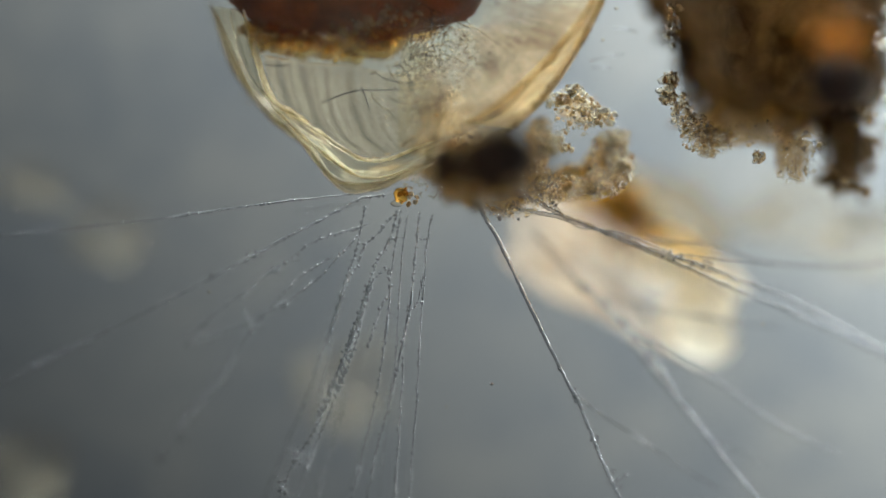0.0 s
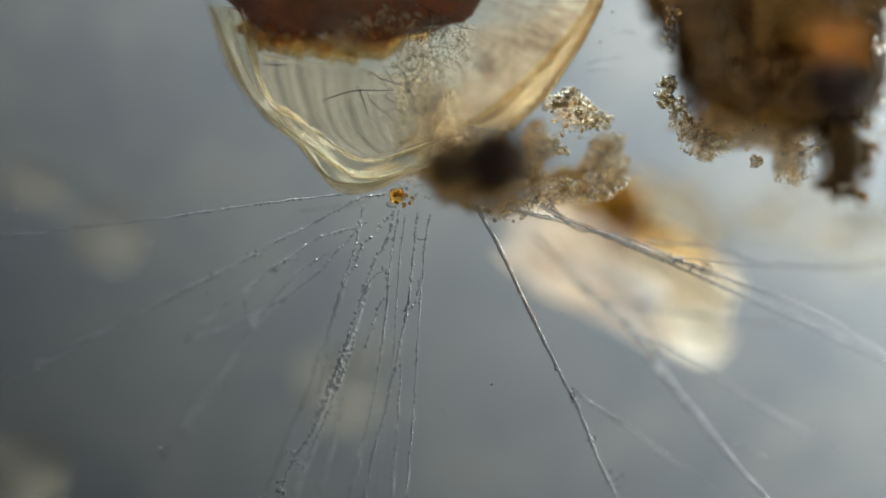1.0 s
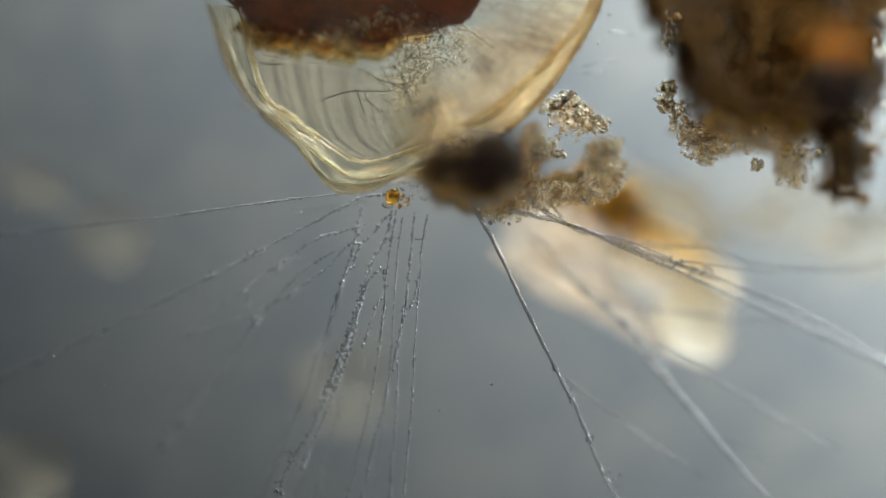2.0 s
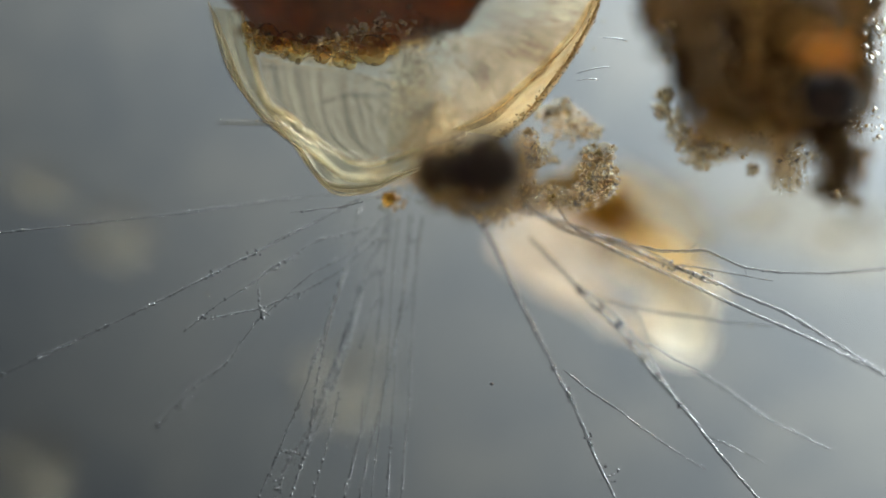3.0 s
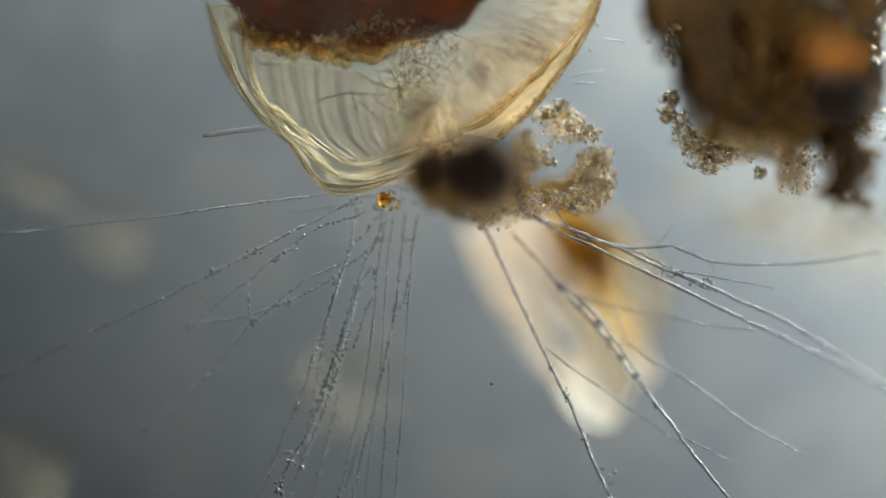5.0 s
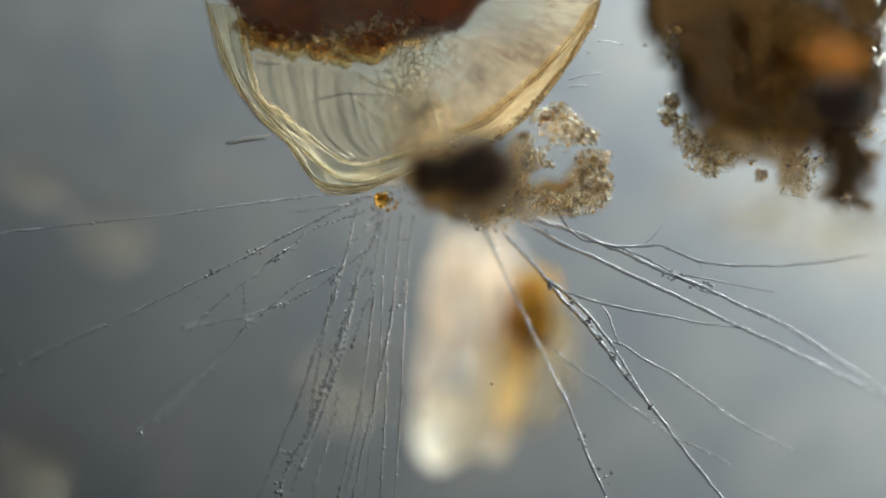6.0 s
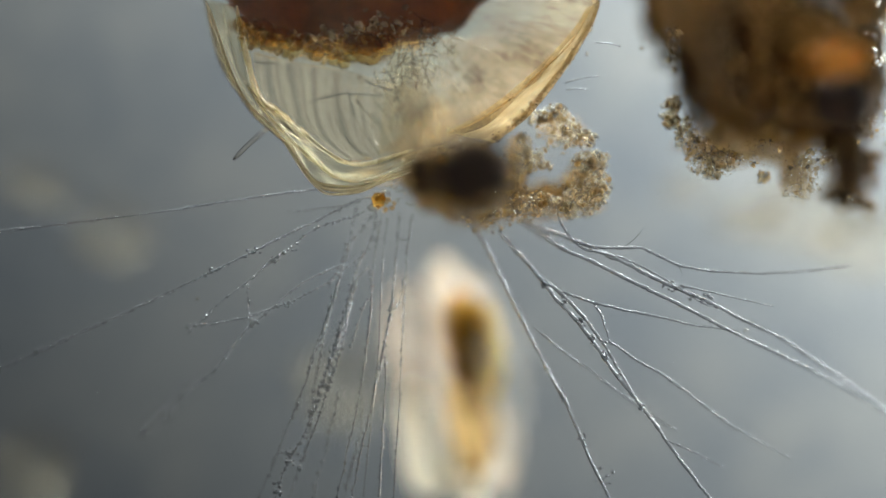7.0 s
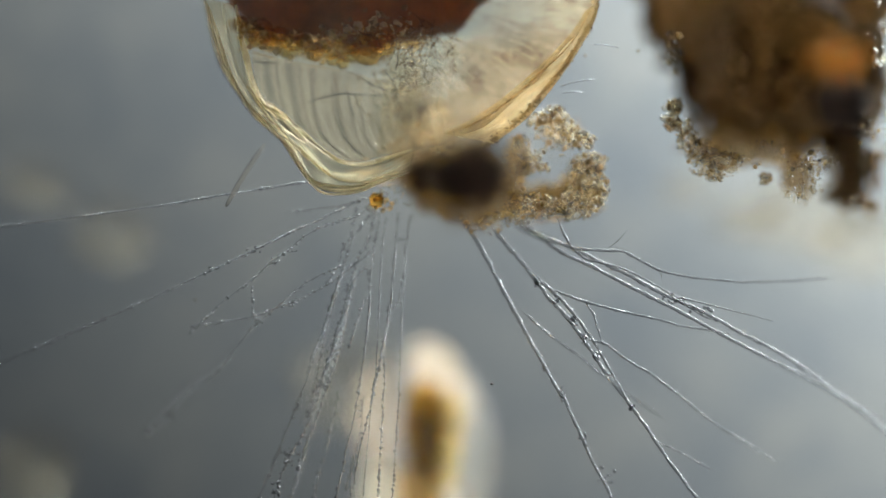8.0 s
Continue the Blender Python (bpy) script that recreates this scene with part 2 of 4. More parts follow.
def shell_skin():
    vs, fs, n, m = [], [], 180, 24
    for j in range(m + 1):
        lat = math.pi * (j / m - 0.5)
        k = max(math.cos(lat), 0.002) ** 0.85
        for i in range(n):
            deg = 360 * i / n
            a, r = radians(deg), girth(deg) * k
            r *= 1 + 0.01 * noise.noise(Vector((math.cos(a) * 3, math.sin(a) * 3, lat * 3)))
            vs.append(tuple(spot(MIDDLE[0] + r * math.cos(a), MIDDLE[1] + r * math.sin(a), EQUATOR + math.sin(lat) * (EQUATOR if lat > 0 else EQUATOR - GLASS)) - PIVOT))
    for j in range(m):
        for i in range(n):
            a, b = j * n + i, j * n + (i + 1) % n
            fs.append((a, b, b + n, a + n))
    return vs, fs


OUTER_LINE = ((378, 14), (396, 73), (420, 132), (453, 179), (485, 217), (528, 250), (549, 265), (576, 302), (598, 325), (623, 337), (673, 333), (722, 310), (766, 289))
SECOND_LINE = ((391, 33), (418, 102), (447, 160), (479, 203), (517, 240), (544, 266), (571, 302), (594, 322), (633, 328), (683, 321), (730, 300))
NEXT_LINE = ((419, 51), (436, 110), (461, 159), (505, 218), (559, 265), (596, 298), (637, 320))
MID_LINE = ((461, 159), (489, 197), (537, 244), (579, 276), (632, 310), (682, 313), (721, 298))
RIDGE_LINE = ((434, 20), (438, 40), (446, 70), (454, 99), (471, 148), (493, 182), (519, 200), (551, 223), (587, 246), (619, 269), (640, 282), (670, 285), (719, 270), (773, 249))


def even(points, n):
    """n + 1 evenly spaced points along a smooth line."""
    c = np.array(curve_through(points, 3))
    d = np.concatenate(([0], np.cumsum(np.linalg.norm(np.diff(c, axis=0), axis=1))))
    t = np.linspace(0, d[-1], n + 1)
    return np.stack([np.interp(t, d, c[:, k]) for k in range(c.shape[1])], 1)


def sheet(n, m, place, thick):
    """A closed sheet of n by m faces: place(u, v) gives x, y, z in micrometres, thick(u, v) its depth; the UV map is u, v."""
    bm = bmesh.new()
    uv = bm.loops.layers.uv.new("UVMap")
    grid = []
    for low in (0, 1):
        rows = []
        for i in range(n + 1):
            row = []
            for j in range(m + 1):
                x, y, z = place(i / n, j / m)
                row.append(bm.verts.new(spot(x, y, z - low * thick(i / n, j / m)) - PIVOT))
            rows.append(row)
        grid.append(rows)
    top, low = grid

    def face(vs, marks):
        f = bm.faces.new(vs)
        for loop, q in zip(f.loops, marks):
            loop[uv].uv = q

    for i in range(n):
        for j in range(m):
            q = [(i / n, j / m), ((i + 1) / n, j / m), ((i + 1) / n, (j + 1) / m), (i / n, (j + 1) / m)]
            face((top[i][j], top[i + 1][j], top[i + 1][j + 1], top[i][j + 1]), q)
            face((low[i][j + 1], low[i + 1][j + 1], low[i + 1][j], low[i][j]), q[::-1])
    for i in range(n):
        for j in (0, m):
            face((top[i][j], low[i][j], low[i + 1][j], top[i + 1][j]), [(i / n, j / m)] * 4)
    for j in range(m):
        for i in (0, n):
            face((top[i][j], top[i][j + 1], low[i][j + 1], low[i][j]), [(i / n, j / m)] * 4)
    bmesh.ops.recalc_face_normals(bm, faces=bm.faces)
    return bm


def glassy_wall():
    """The clear thick wall between its outer face and its inner ridge, with ridges that run along it."""
    n, m = 150, 40
    a, b = even(OUTER_LINE, n), even(RIDGE_LINE, n)

    def place(u, v):
        i = min(int(u * n + 0.5), n)
        p = a[i] * (1 - v) + b[i] * v
        w = v + 0.10 * noise.noise(Vector((u * 5, v * 2, 3))) + 0.05 * math.sin(u * 9)
        z = 5.0 * math.sin(w * 9) + 1.3 * math.sin(w * 27 + 1 + 3 * u) + 3.5 * noise.noise(Vector((u * 14, w * 9, 0)))
        return p[0], p[1], 318 + z * math.sin(math.pi * v) ** 0.4

    return sheet(n, m, place, lambda u, v: 4 + 8 * math.sin(math.pi * v) ** 0.5)


def band(outer, inner, z, thick, seed):
    """A stretch of layered wall between two lines."""
    n, m = 90, 8
    a, b = even(outer, n), even(inner, n)

    def place(u, v):
        i = min(int(u * n + 0.5), n)
        p = a[i] * (1 - v) + b[i] * v
        return p[0], p[1], z + thick * math.sin(math.pi * v) + 3 * noise.noise(Vector((u * 12, v * 2, seed)))

    return sheet(n, m, place, lambda u, v: thick * (0.2 + math.sin(math.pi * v)))


def veil_sheet():
    """Cytoplasm that lines the wall and thins out towards the middle of the cell."""
    def place(u, v):
        a, r = radians(-12 + 104 * u), girth(-12 + 104 * u) - 8 - 24 * min(1.0, max(0.0, (104 * u - 12) / 40)) - 250 * v
        r += 8 * noise.noise(Vector((u * 9, v * 5, 2)))
        return MIDDLE[0] + r * math.cos(a), MIDDLE[1] + r * math.sin(a), 346 - 84 * min(1.0, max(0.0, v * 2.2 - 0.5)) + 10 * noise.noise(Vector((u * 7, v * 6, 5)))

    return sheet(80, 40, place, lambda u, v: 5)


def pleated_sheet():
    """The clear inner skin, thrown into fine pleats."""
    n, m = 200, 26
    top = curve_through(((470, 100), (540, 112), (640, 122), (775, 150)), 4)
    low = curve_through(((610, 272), (650, 284), (705, 268), (762, 226)), 4)
    pick = lambda c, u: c[min(int(u * (len(c) - 1)), len(c) - 1)]
    vs, fs = [], []
    for side in (1, 0):
        for j in range(m + 1):
            v = j / m
            for i in range(n + 1):
                u = i / n
                p = pick(top, u) * (1 - v) + pick(low, u) * v
                bow = -42 * math.sin(math.pi * v) * (1 - u * 0.8)
                uu = u + 0.05 * noise.noise(Vector((u * 4, v * 2, 1)))
                z = 12 + 1.6 * math.sin(uu * 88) + 3.0 * math.sin(uu * 47 + 2) + 3.0 * math.sin(uu * 23 + 1) + 3 * noise.noise(Vector((u * 9, v * 5, 7)))
                z *= math.sin(math.pi * min(max(v, 0.0), 1.0)) ** 0.5
                vs.append(tuple(spot(p[0] + bow * 0.8, p[1] - bow * 0.55, FOCUS + 30 + (z if side else -5)) - PIVOT))
    w = (n + 1) * (m + 1)
    for j in range(m):
        for i in range(n):
            a = j * (n + 1) + i
            fs.append((a, a + n + 1, a + n + 2, a + 1))
            fs.append((w + a, w + a + 1, w + a + n + 2, w + a + n + 1))
    for i in range(n):
        b = m * (n + 1) + i
        fs.append((i, i + 1, w + i + 1, w + i))
        fs.append((b + 1, b, w + b, w + b + 1))
    for j in range(m):
        a, b = j * (n + 1), j * (n + 1) + n
        fs.append((a + n + 1, a, w + a, w + a + n + 1))
        fs.append((b, b + n + 1, w + b + n + 1, w + b))
    return vs, fs


def fold(points, r, seed, flat=0.8):
    line = [spot(*p) - PIVOT for p in curve_through(points, 7)]
    line = [c + Vector((noise.noise(c * 14 + Vector((seed, 0, 0))), noise.noise(c * 14 + Vector((0, seed, 0))), 0)) * 0.004 for c in line]
    return tube(line, lambda u: r * U * (0.25 + 0.75 * math.sin(math.pi * min(max(u, 0.02), 0.98)) ** 0.6) * (1 + 0.25 * noise.noise(Vector((u * 9, seed, 0)))), 8, flat)


def amoeba():
    ob = thing("shelled_amoeba", PIVOT, "clear cream shelled amoeba with red-brown cell body and threads", "amoeba")
    part("shell", shell_skin(), SHELL, ob, "thin clear grey-cream shell skin").visible_shadow = False
    part("wall", glassy_wall(), WALL_GLASS, ob, "clear grey-green ridged wall layer")
    part("wall", band(OUTER_LINE, RIDGE_LINE, 296, 5, 4), MILKY_WALL, ob, "milky cream inner layer of the wall")
    part("wall", band(OUTER_LINE, SECOND_LINE, 350, 6, 3), PALE_WALL, ob, "thin cream outer wall")
    part("wall", band(((1052, -19), (1038, 10), (1012, 47), (966, 100), (910, 155), (866, 190), (820, 218)), ((1076, -32), (1066, 9), (1040, 63), (1009, 116), (972, 170), (948, 196), (908, 230)), 335, 9, 7), WALL, ob, "golden cream wall")
    for i, (pts, r, material) in enumerate((
            ([(x, y, 322 - 0.07 * y) for x, y in RIDGE_LINE[:8]], 5.5, CREAM),
            ([(x, y, 310 - 0.03 * y) for x, y in RIDGE_LINE[5:]], 2.6, CREAM),
            ([(x - 7, y + 5, 316 - 0.03 * y) for x, y in RIDGE_LINE[2:9]], 3.0, MEMBRANE),
            ([(x, y, 330 - 0.08 * y) for x, y in MID_LINE], 2.6, CREAM),
            ([(x + 6, y + 2, 326 - 0.06 * y) for x, y in MID_LINE], 2.4, MEMBRANE),
            ([(x, y, 345 - 0.1 * y) for x, y in NEXT_LINE], 2.2, MEMBRANE),
            ([(x, y, 352 - 0.1 * y) for x, y in SECOND_LINE], 2.4, CREAM),
            ([(x + 5, y - 2, 345 - 0.1 * y) for x, y in SECOND_LINE[1:]], 2.2, MEMBRANE),
            ([(x + 2, y - 1, 390 - 0.15 * max(y - 180, 0)) for x, y in OUTER_LINE], 1.7, CREAM),
            ([(x, y, 388 - 0.15 * max(y - 180, 0)) for x, y in OUTER_LINE], 2.0, MEMBRANE),
            ([(x - 2, y + 4, 340) for x, y in OUTER_LINE[6:]], 2.4, CREAM),
            (((1070, -20, 394), (1058, 20, 394), (1032, 70, 394), (1001, 118, 392), (964, 170, 386), (938, 198, 380)), 2.6, OCHRE))):
        part("fold", fold(pts, r, i), material, ob)
    part("veil", veil_sheet(), VEIL, ob, "mottled cream veil of cytoplasm with fine fibres")
    for i in range(28):
        deg, deep = 4 + 84 * ((i * 13) % 28) / 28, 30 + 76 * ((i * 11) % 28) / 28
        line = []
        for k in range(14):
            q = deg + 5.5 * k / 13 + 1.5 * noise.noise(Vector((k * 0.2, i, 0)))
            line.append(on_shell(q, deep + 62 * k / 13, 318 + 46 * ((i * 5) % 9) / 9))
        part("fibre", tube(line, lambda u: 1.0 * U * math.sin(math.pi * min(max(u, 0.03), 0.97)) ** 0.5, 6), MEMBRANE, ob)
    for k, (at_, size) in enumerate((((798, 210, 140), (34, 46, 30)), ((768, 258, 140), (40, 20, 20)), ((706, 300, 150), (44, 13, 16)), ((830, 238, 130), (34, 24, 20)))):
        part("veil", lump([q * U for q in size], 798 + 3 * k, 4, 0.5, 2.4, 0.14), MIST, ob, "amber haze of cytoplasm", at=spot(*at_) - PIVOT)
    part("seam", fold(((1061, -19, 358), (1048, 10, 358), (1025, 47, 357), (979, 100, 356), (922, 159, 356), (875, 194, 355), (826, 220, 354)), 1.4, 71), OCHRE, ob, "thin brown seam in the wall")
    for k, (inset, z) in enumerate(((7, 280), (3, 325))):
        part("rind", tube([on_shell(-8 + 68 * i / 60, inset + 3 * noise.noise(Vector((i * 0.4, k, 0))), z) for i in range(61)], lambda u: U * (5 + 1.5 * math.sin(u * 37)), 8), AMBER_HAZE, ob, "brown translucent rind of the wall")
    rind = random.Random(12)
    for mat_, n_, seed in ((HAZE, 260, 63), (OCHRE, 200, 64), (AMBER_HAZE, 260, 65)):
        rim = []
        for _ in range(n_):
            rim.append((on_shell(rind.uniform(-6, 58), rind.gauss(2, 3.2), rind.uniform(300, 392)), rind.uniform(0.9, 2.2) * U))
        part("rind", heap(rim, 1, seed), mat_, ob, "brown fuzzy rind of the wall", kind="stuff")
    part("cytoplasm", band(RIDGE_LINE[2:], ((470, 40), (560, 60), (680, 70), (760, 100), (790, 200)), 262, 4, 9), CYTOPLASM, ob, "faint cream clear cytoplasm")
    part("pleated_membrane", pleated_sheet(), MEMBRANE, ob, "clear pleated inner membrane")
    for i, pts in enumerate((((566, 184, 296), (600, 172, 296), (640, 162, 296), (712, 160, 296)), ((640, 150, 296), (648, 180, 296), (656, 204, 296)),
                             ((470, 114, 300), (490, 118, 300), (516, 116, 300)), ((664, 128, 300), (684, 142, 300), (716, 150, 300), (748, 176, 300)),
                             ((700, 110, 300), (726, 136, 300), (740, 190, 300), (750, 214, 300)))):
        part("wrinkle", fold(pts, 1.7, 20 + i, 1.0), THREAD, ob)
    crease = random.Random(17)
    for i in range(90):
        x, y, a = crease.gauss(752, 42), crease.uniform(30, 190), crease.uniform(0, 3.14)
        n = crease.uniform(8, 24)
        pts = [(x + n * (k - 1.5) * math.cos(a) + crease.gauss(0, 4), y + n * (k - 1.5) * math.sin(a) + crease.gauss(0, 4), 296 + crease.uniform(-6, 26)) for k in range(4)]
        part("wrinkle", fold(pts, crease.uniform(0.9, 1.7), 40 + i, 1.0), CRUMPLE, ob)
    part("cell_body", lump((0.31, 0.232, 0.09), 3, 4, 0.12, 2.5, 0.03), RED, ob, "dark red-brown cell body", at=spot(632, -158, 250) - PIVOT)
    rng = random.Random(5)
    for x, y, r in ((452, 56, 12), (486, 72, 24), (506, 88, 13), (539, 90, 22), (562, 80, 14), (584, 97, 16), (602, 88, 13), (617, 106, 14),
                    (634, 112, 11), (648, 92, 17), (674, 86, 27), (704, 74, 18), (520, 72, 15), (628, 80, 14)):
        part("oil_drop", lump((r * U, r * U, r * U), r + x, 4, 0.16, 2.2, 0.02), OIL if rng.random() < 0.6 else BROWN_OIL, ob, "amber oil drop",
             at=spot(x, y, EQUATOR - 10 + rng.uniform(-14, 14)) - PIVOT)
    for mat_, n_, seed, low, big in ((UMBER, 40, 60, -12, 6), (AMBER_HAZE, 70, 61, 0, 7), (OCHRE, 60, 66, 4, 5), (OIL, 90, 62, 8, 5)):
        tufts = []
        for _ in range(n_):
            u = rng.random()
            y = 62 + 30 * math.sin(math.pi * min(1.0, u * 1.25)) - 30 * u + rng.gauss(low, 11)
            tufts.append((spot(446 + 300 * u, y, 330 + rng.uniform(-40, 60)) - PIVOT, rng.uniform(2, big) * U))
        part("fringe", heap(tufts, 2, seed, 0.6), mat_, ob, "brown granular fringe of the cell body", kind="stuff")
    for k, (x, y, rx, ry) in enumerate(((462, 52, 34, 16), (518, 74, 48, 18), (590, 84, 46, 18), (660, 80, 48, 20), (728, 52, 44, 18))):
        part("fringe", lump((rx * U, ry * U, 14 * U), 90 + 3 * k, 4, 0.5, 2.6, 0.16), UMBER if k % 3 == 0 else TAN, ob, "brown translucent fringe of the cell body", at=spot(x, y, 215) - PIVOT)
    specks = []
    for _ in range(520):
        t = rng.random()
        x, y = 730 + 120 * t * t + rng.gauss(0, 38), 250 - 220 * rng.random() + rng.gauss(0, 10)
        specks.append((spot(x, y, FOCUS + rng.uniform(-12, 40)) - PIVOT, rng.uniform(1.2, 3.6) * U))
    bumps = [(spot(700 + 130 * rng.random() ** 0.7 + rng.gauss(0, 12), 55 + 150 * rng.random() + rng.gauss(0, 8), FOCUS + rng.uniform(-6, 8)) - PIVOT, rng.uniform(1.0, 2.8) * U) for _ in range(420)]
    part("granulation", heap(bumps, 1, 4, 0.75), CRUMPLE, ob, "clear wrinkled granules in the cell", kind="stuff")
    part("granulation", heap(specks, 1, 3), MEMBRANE, ob, "clear granules in the cell", kind="stuff")
    part("amber_grain", lump((0.013, 0.014, 0.012), 4, 3, 0.25, 2.0), DEEP_AMBER, ob, "bright amber grain at the shell's mouth", at=spot(710, 346, FOCUS + 12) - PIVOT)
    part("clear_grain", lump((0.011, 0.007, 0.008), 6, 3, 0.2), GRAIN, ob, "clear grain at the shell's mouth", at=spot(703, 360, FOCUS + 10) - PIVOT)
    bead = [(spot(722 + rng.gauss(0, 9), 352 + rng.gauss(0, 8), FOCUS + rng.uniform(-8, 20)) - PIVOT, rng.uniform(2.5, 5) * U) for _ in range(14)]
    part("grit", heap(bead, 2, 8), OCHRE, ob, "ochre specks at the shell's mouth", kind="stuff")
    return ob


AMOEBA = amoeba()


# ---- its threads ----
def racked(t):
    return float(np.interp(t, [r[0] for r in RACK], [r[1] for r in RACK]))


def aimed(x, y, z, t):
    """A place in the plan at the height z above the first sharp plane, as the plan reads with the lens racked as it is at t."""
    k = 1 + (racked(t) - z) * U / REACH
    return Vector(((x - 784) * U * k, (441 - y) * U * k, (FOCUS + z) * U))


# For each group of threads: when it was built, two marks on it (with their heights), and where the marks are at each time.
SWINGS = {
    "far": (0, 25, 60, ((0, 440, 365, 160, 401), (1.5, 440, 364, 160, 401), (2.8, 440, 361, 160, 396), (3.5, 440, 360, 160, 395), (4.5, 440, 361, 160, 398), (6, 440, 361, 160, 396),
                        (7, 440, 351, 160, 391), (8, 440, 338, 160, 381))),
    "long": (0, 15, 70, ((0, 600, 372, 350, 505), (1.5, 600, 370, 350, 503), (2.8, 600, 371, 350, 500), (3.5, 600, 373, 350, 497), (4.5, 600, 367, 350, 497), (6, 600, 370, 350, 497), (8, 600, 372, 350, 490))),
    "sparse": (6, 42, 78, ((0, 540, 438, 400, 541), (1.5, 540, 434, 400, 538), (3.5, 540, 440, 400, 527), (4.5, 540, 418, 400, 525), (6, 540, 415, 400, 525), (8, 540, 418, 400, 530))),
    "forked": (6, 30, 72, ((0, 570, 490, 440, 590), (1.5, 570, 475, 440, 580), (3, 592, 488, 468, 558), (3.5, 595, 492, 465, 560), (4.5, 582, 500, 452, 570), (6, 570, 505, 440, 575), (8, 585, 503, 455, 573))),
    "edge": (0, 22, 95, ((0, 613, 500, 500, 805), (1.5, 608, 500, 496, 805), (3.5, 603, 500, 489, 805), (6, 599, 500, 489, 805), (8, 600, 500, 490, 805))),
    "heavy": (0, 0, 23, ((0, 655, 495, 525, 805), (1.5, 648, 495, 520, 805), (2.8, 645, 495, 515, 805), (3.5, 637, 495, 516, 805), (4.5, 637, 495, 517, 805), (6, 630, 495, 516, 805), (8, 622, 495, 511, 805))),
    "bundle": (0, 0, 29, ((0, 690, 500, 645, 790), (1.5, 684, 500, 638, 790), (2.8, 678, 500, 634, 790), (3.5, 672, 500, 628, 790), (4.5, 668, 500, 622, 790), (6, 660, 500, 619, 790), (8, 655, 500, 615, 790))),
    "main": (0, 0, 45, ((0, 912, 488, 1065, 815), (0.5, 909, 488, 1062, 815), (1.5, 905, 488, 1057, 815), (2.8, 899, 488, 1058, 815), (3, 900, 488, 1056, 815), (3.5, 903, 488, 1052, 815), (4, 903, 488, 1055, 815),
                         (4.5, 900, 488, 1052, 815), (6, 895, 488, 1043, 815), (7, 885, 488, 1045, 815), (8, 877, 488, 1048, 815))),
    "side": (3.5, 70, 100, ((0, 1022, 703, 1160, 797), (1.5, 1000, 675, 1137, 776), (2.8, 992, 664, 1130, 766), (3, 1000, 657, 1135, 757), (3.5, 993, 650, 1130, 758), (4, 985, 645, 1125, 748), (4.5, 970, 625, 1107, 724),
                            (6, 968, 610, 1107, 713), (8, 925, 552, 1062, 661))),
    "second": (6, 42, 52, ((0, 1097, 575, 1239, 755), (1.5, 1103, 575, 1256, 755), (2.8, 1088, 575, 1241, 755), (3, 1088, 575, 1236, 755), (3.5, 1083, 575, 1222, 755), (4, 1070, 575, 1211, 755), (4.5, 1060, 575, 1197, 755),
                           (6, 1040, 575, 1180, 755), (7, 1028, 575, 1162, 755), (8, 1015, 575, 1143, 755))),
    "upper": (6, 30, 98, ((0, 1100, 420, 1380, 522), (1.5, 1100, 428, 1380, 530), (2.8, 1100, 430, 1380, 545), (3, 1100, 432, 1380, 550), (3.5, 1100, 438, 1380, 556), (4.5, 1100, 440, 1380, 560), (6, 1100, 445, 1380, 572),
                          (7, 1100, 462, 1380, 598), (8, 1100, 480, 1380, 625))),
    "lower": (6, 38, 92, ((0, 1100, 425, 1350, 533), (1.5, 1100, 432, 1350, 543), (3, 1100, 450, 1350, 563), (3.5, 1100, 457, 1350, 570), (4.5, 1100, 455, 1350, 574), (6, 1100, 480, 1350, 598), (7, 1100, 490, 1350, 614), (8, 1100, 500, 1350, 630))),
    "curly": (8, 50, 60, ((0, 1262, 430, 1357, 464), (1.5, 1258, 434, 1353, 467), (3, 1250, 445, 1346, 478), (3.5, 1250, 446, 1346, 476), (4, 1215, 441, 1311, 468), (4.5, 1200, 438, 1296, 466), (6, 1170, 436, 1266, 467),
                          (7, 1135, 440, 1232, 476), (8, 1100, 445, 1200, 487))),
    "stub": (3.5, 104, 96, ((0, 519, 374, 609, 364), (3.5, 510, 377, 600, 367), (8, 505, 376, 595, 366)))}


# How far a group rises above the heights at which it was built: both marks, or each of the two.
LIFTS = {
    "second": ((0, 130, 60), (2.8, 130, 60), (3.5, 130, 50), (4.5, 115, 15), (5.2, 60, 8), (6, 0, 0), (8, 0, 0)),
    "curly": ((0, 60), (2.8, 60), (3, 42), (3.5, 42), (4.5, 20), (6, 0), (8, 0)),
    "main": ((0, 0, 0), (2.8, 0, 0), (3.1, -15, 48), (3.6, -15, 48), (4.2, -8, 22), (6, -30, 0), (6.7, -24, 2), (7.3, 2, 10), (8, 10, 16)),
    "long": ((0, 0), (2.8, 0), (3.1, 24), (3.6, 24), (4.3, 0), (8, 0)),
    "forked": ((0, 0), (2.8, 0), (3.1, 18), (3.6, 18), (4.3, 0), (8, 0)),
    "heavy": ((0, 0), (2.8, 0), (3.1, 14), (3.6, 14), (4.5, 10), (6, 12), (8, 12)),
    "bundle": ((0, 0), (2.8, 0), (3.1, 18), (3.6, 18), (4.5, 8), (6, 10), (8, 10))}


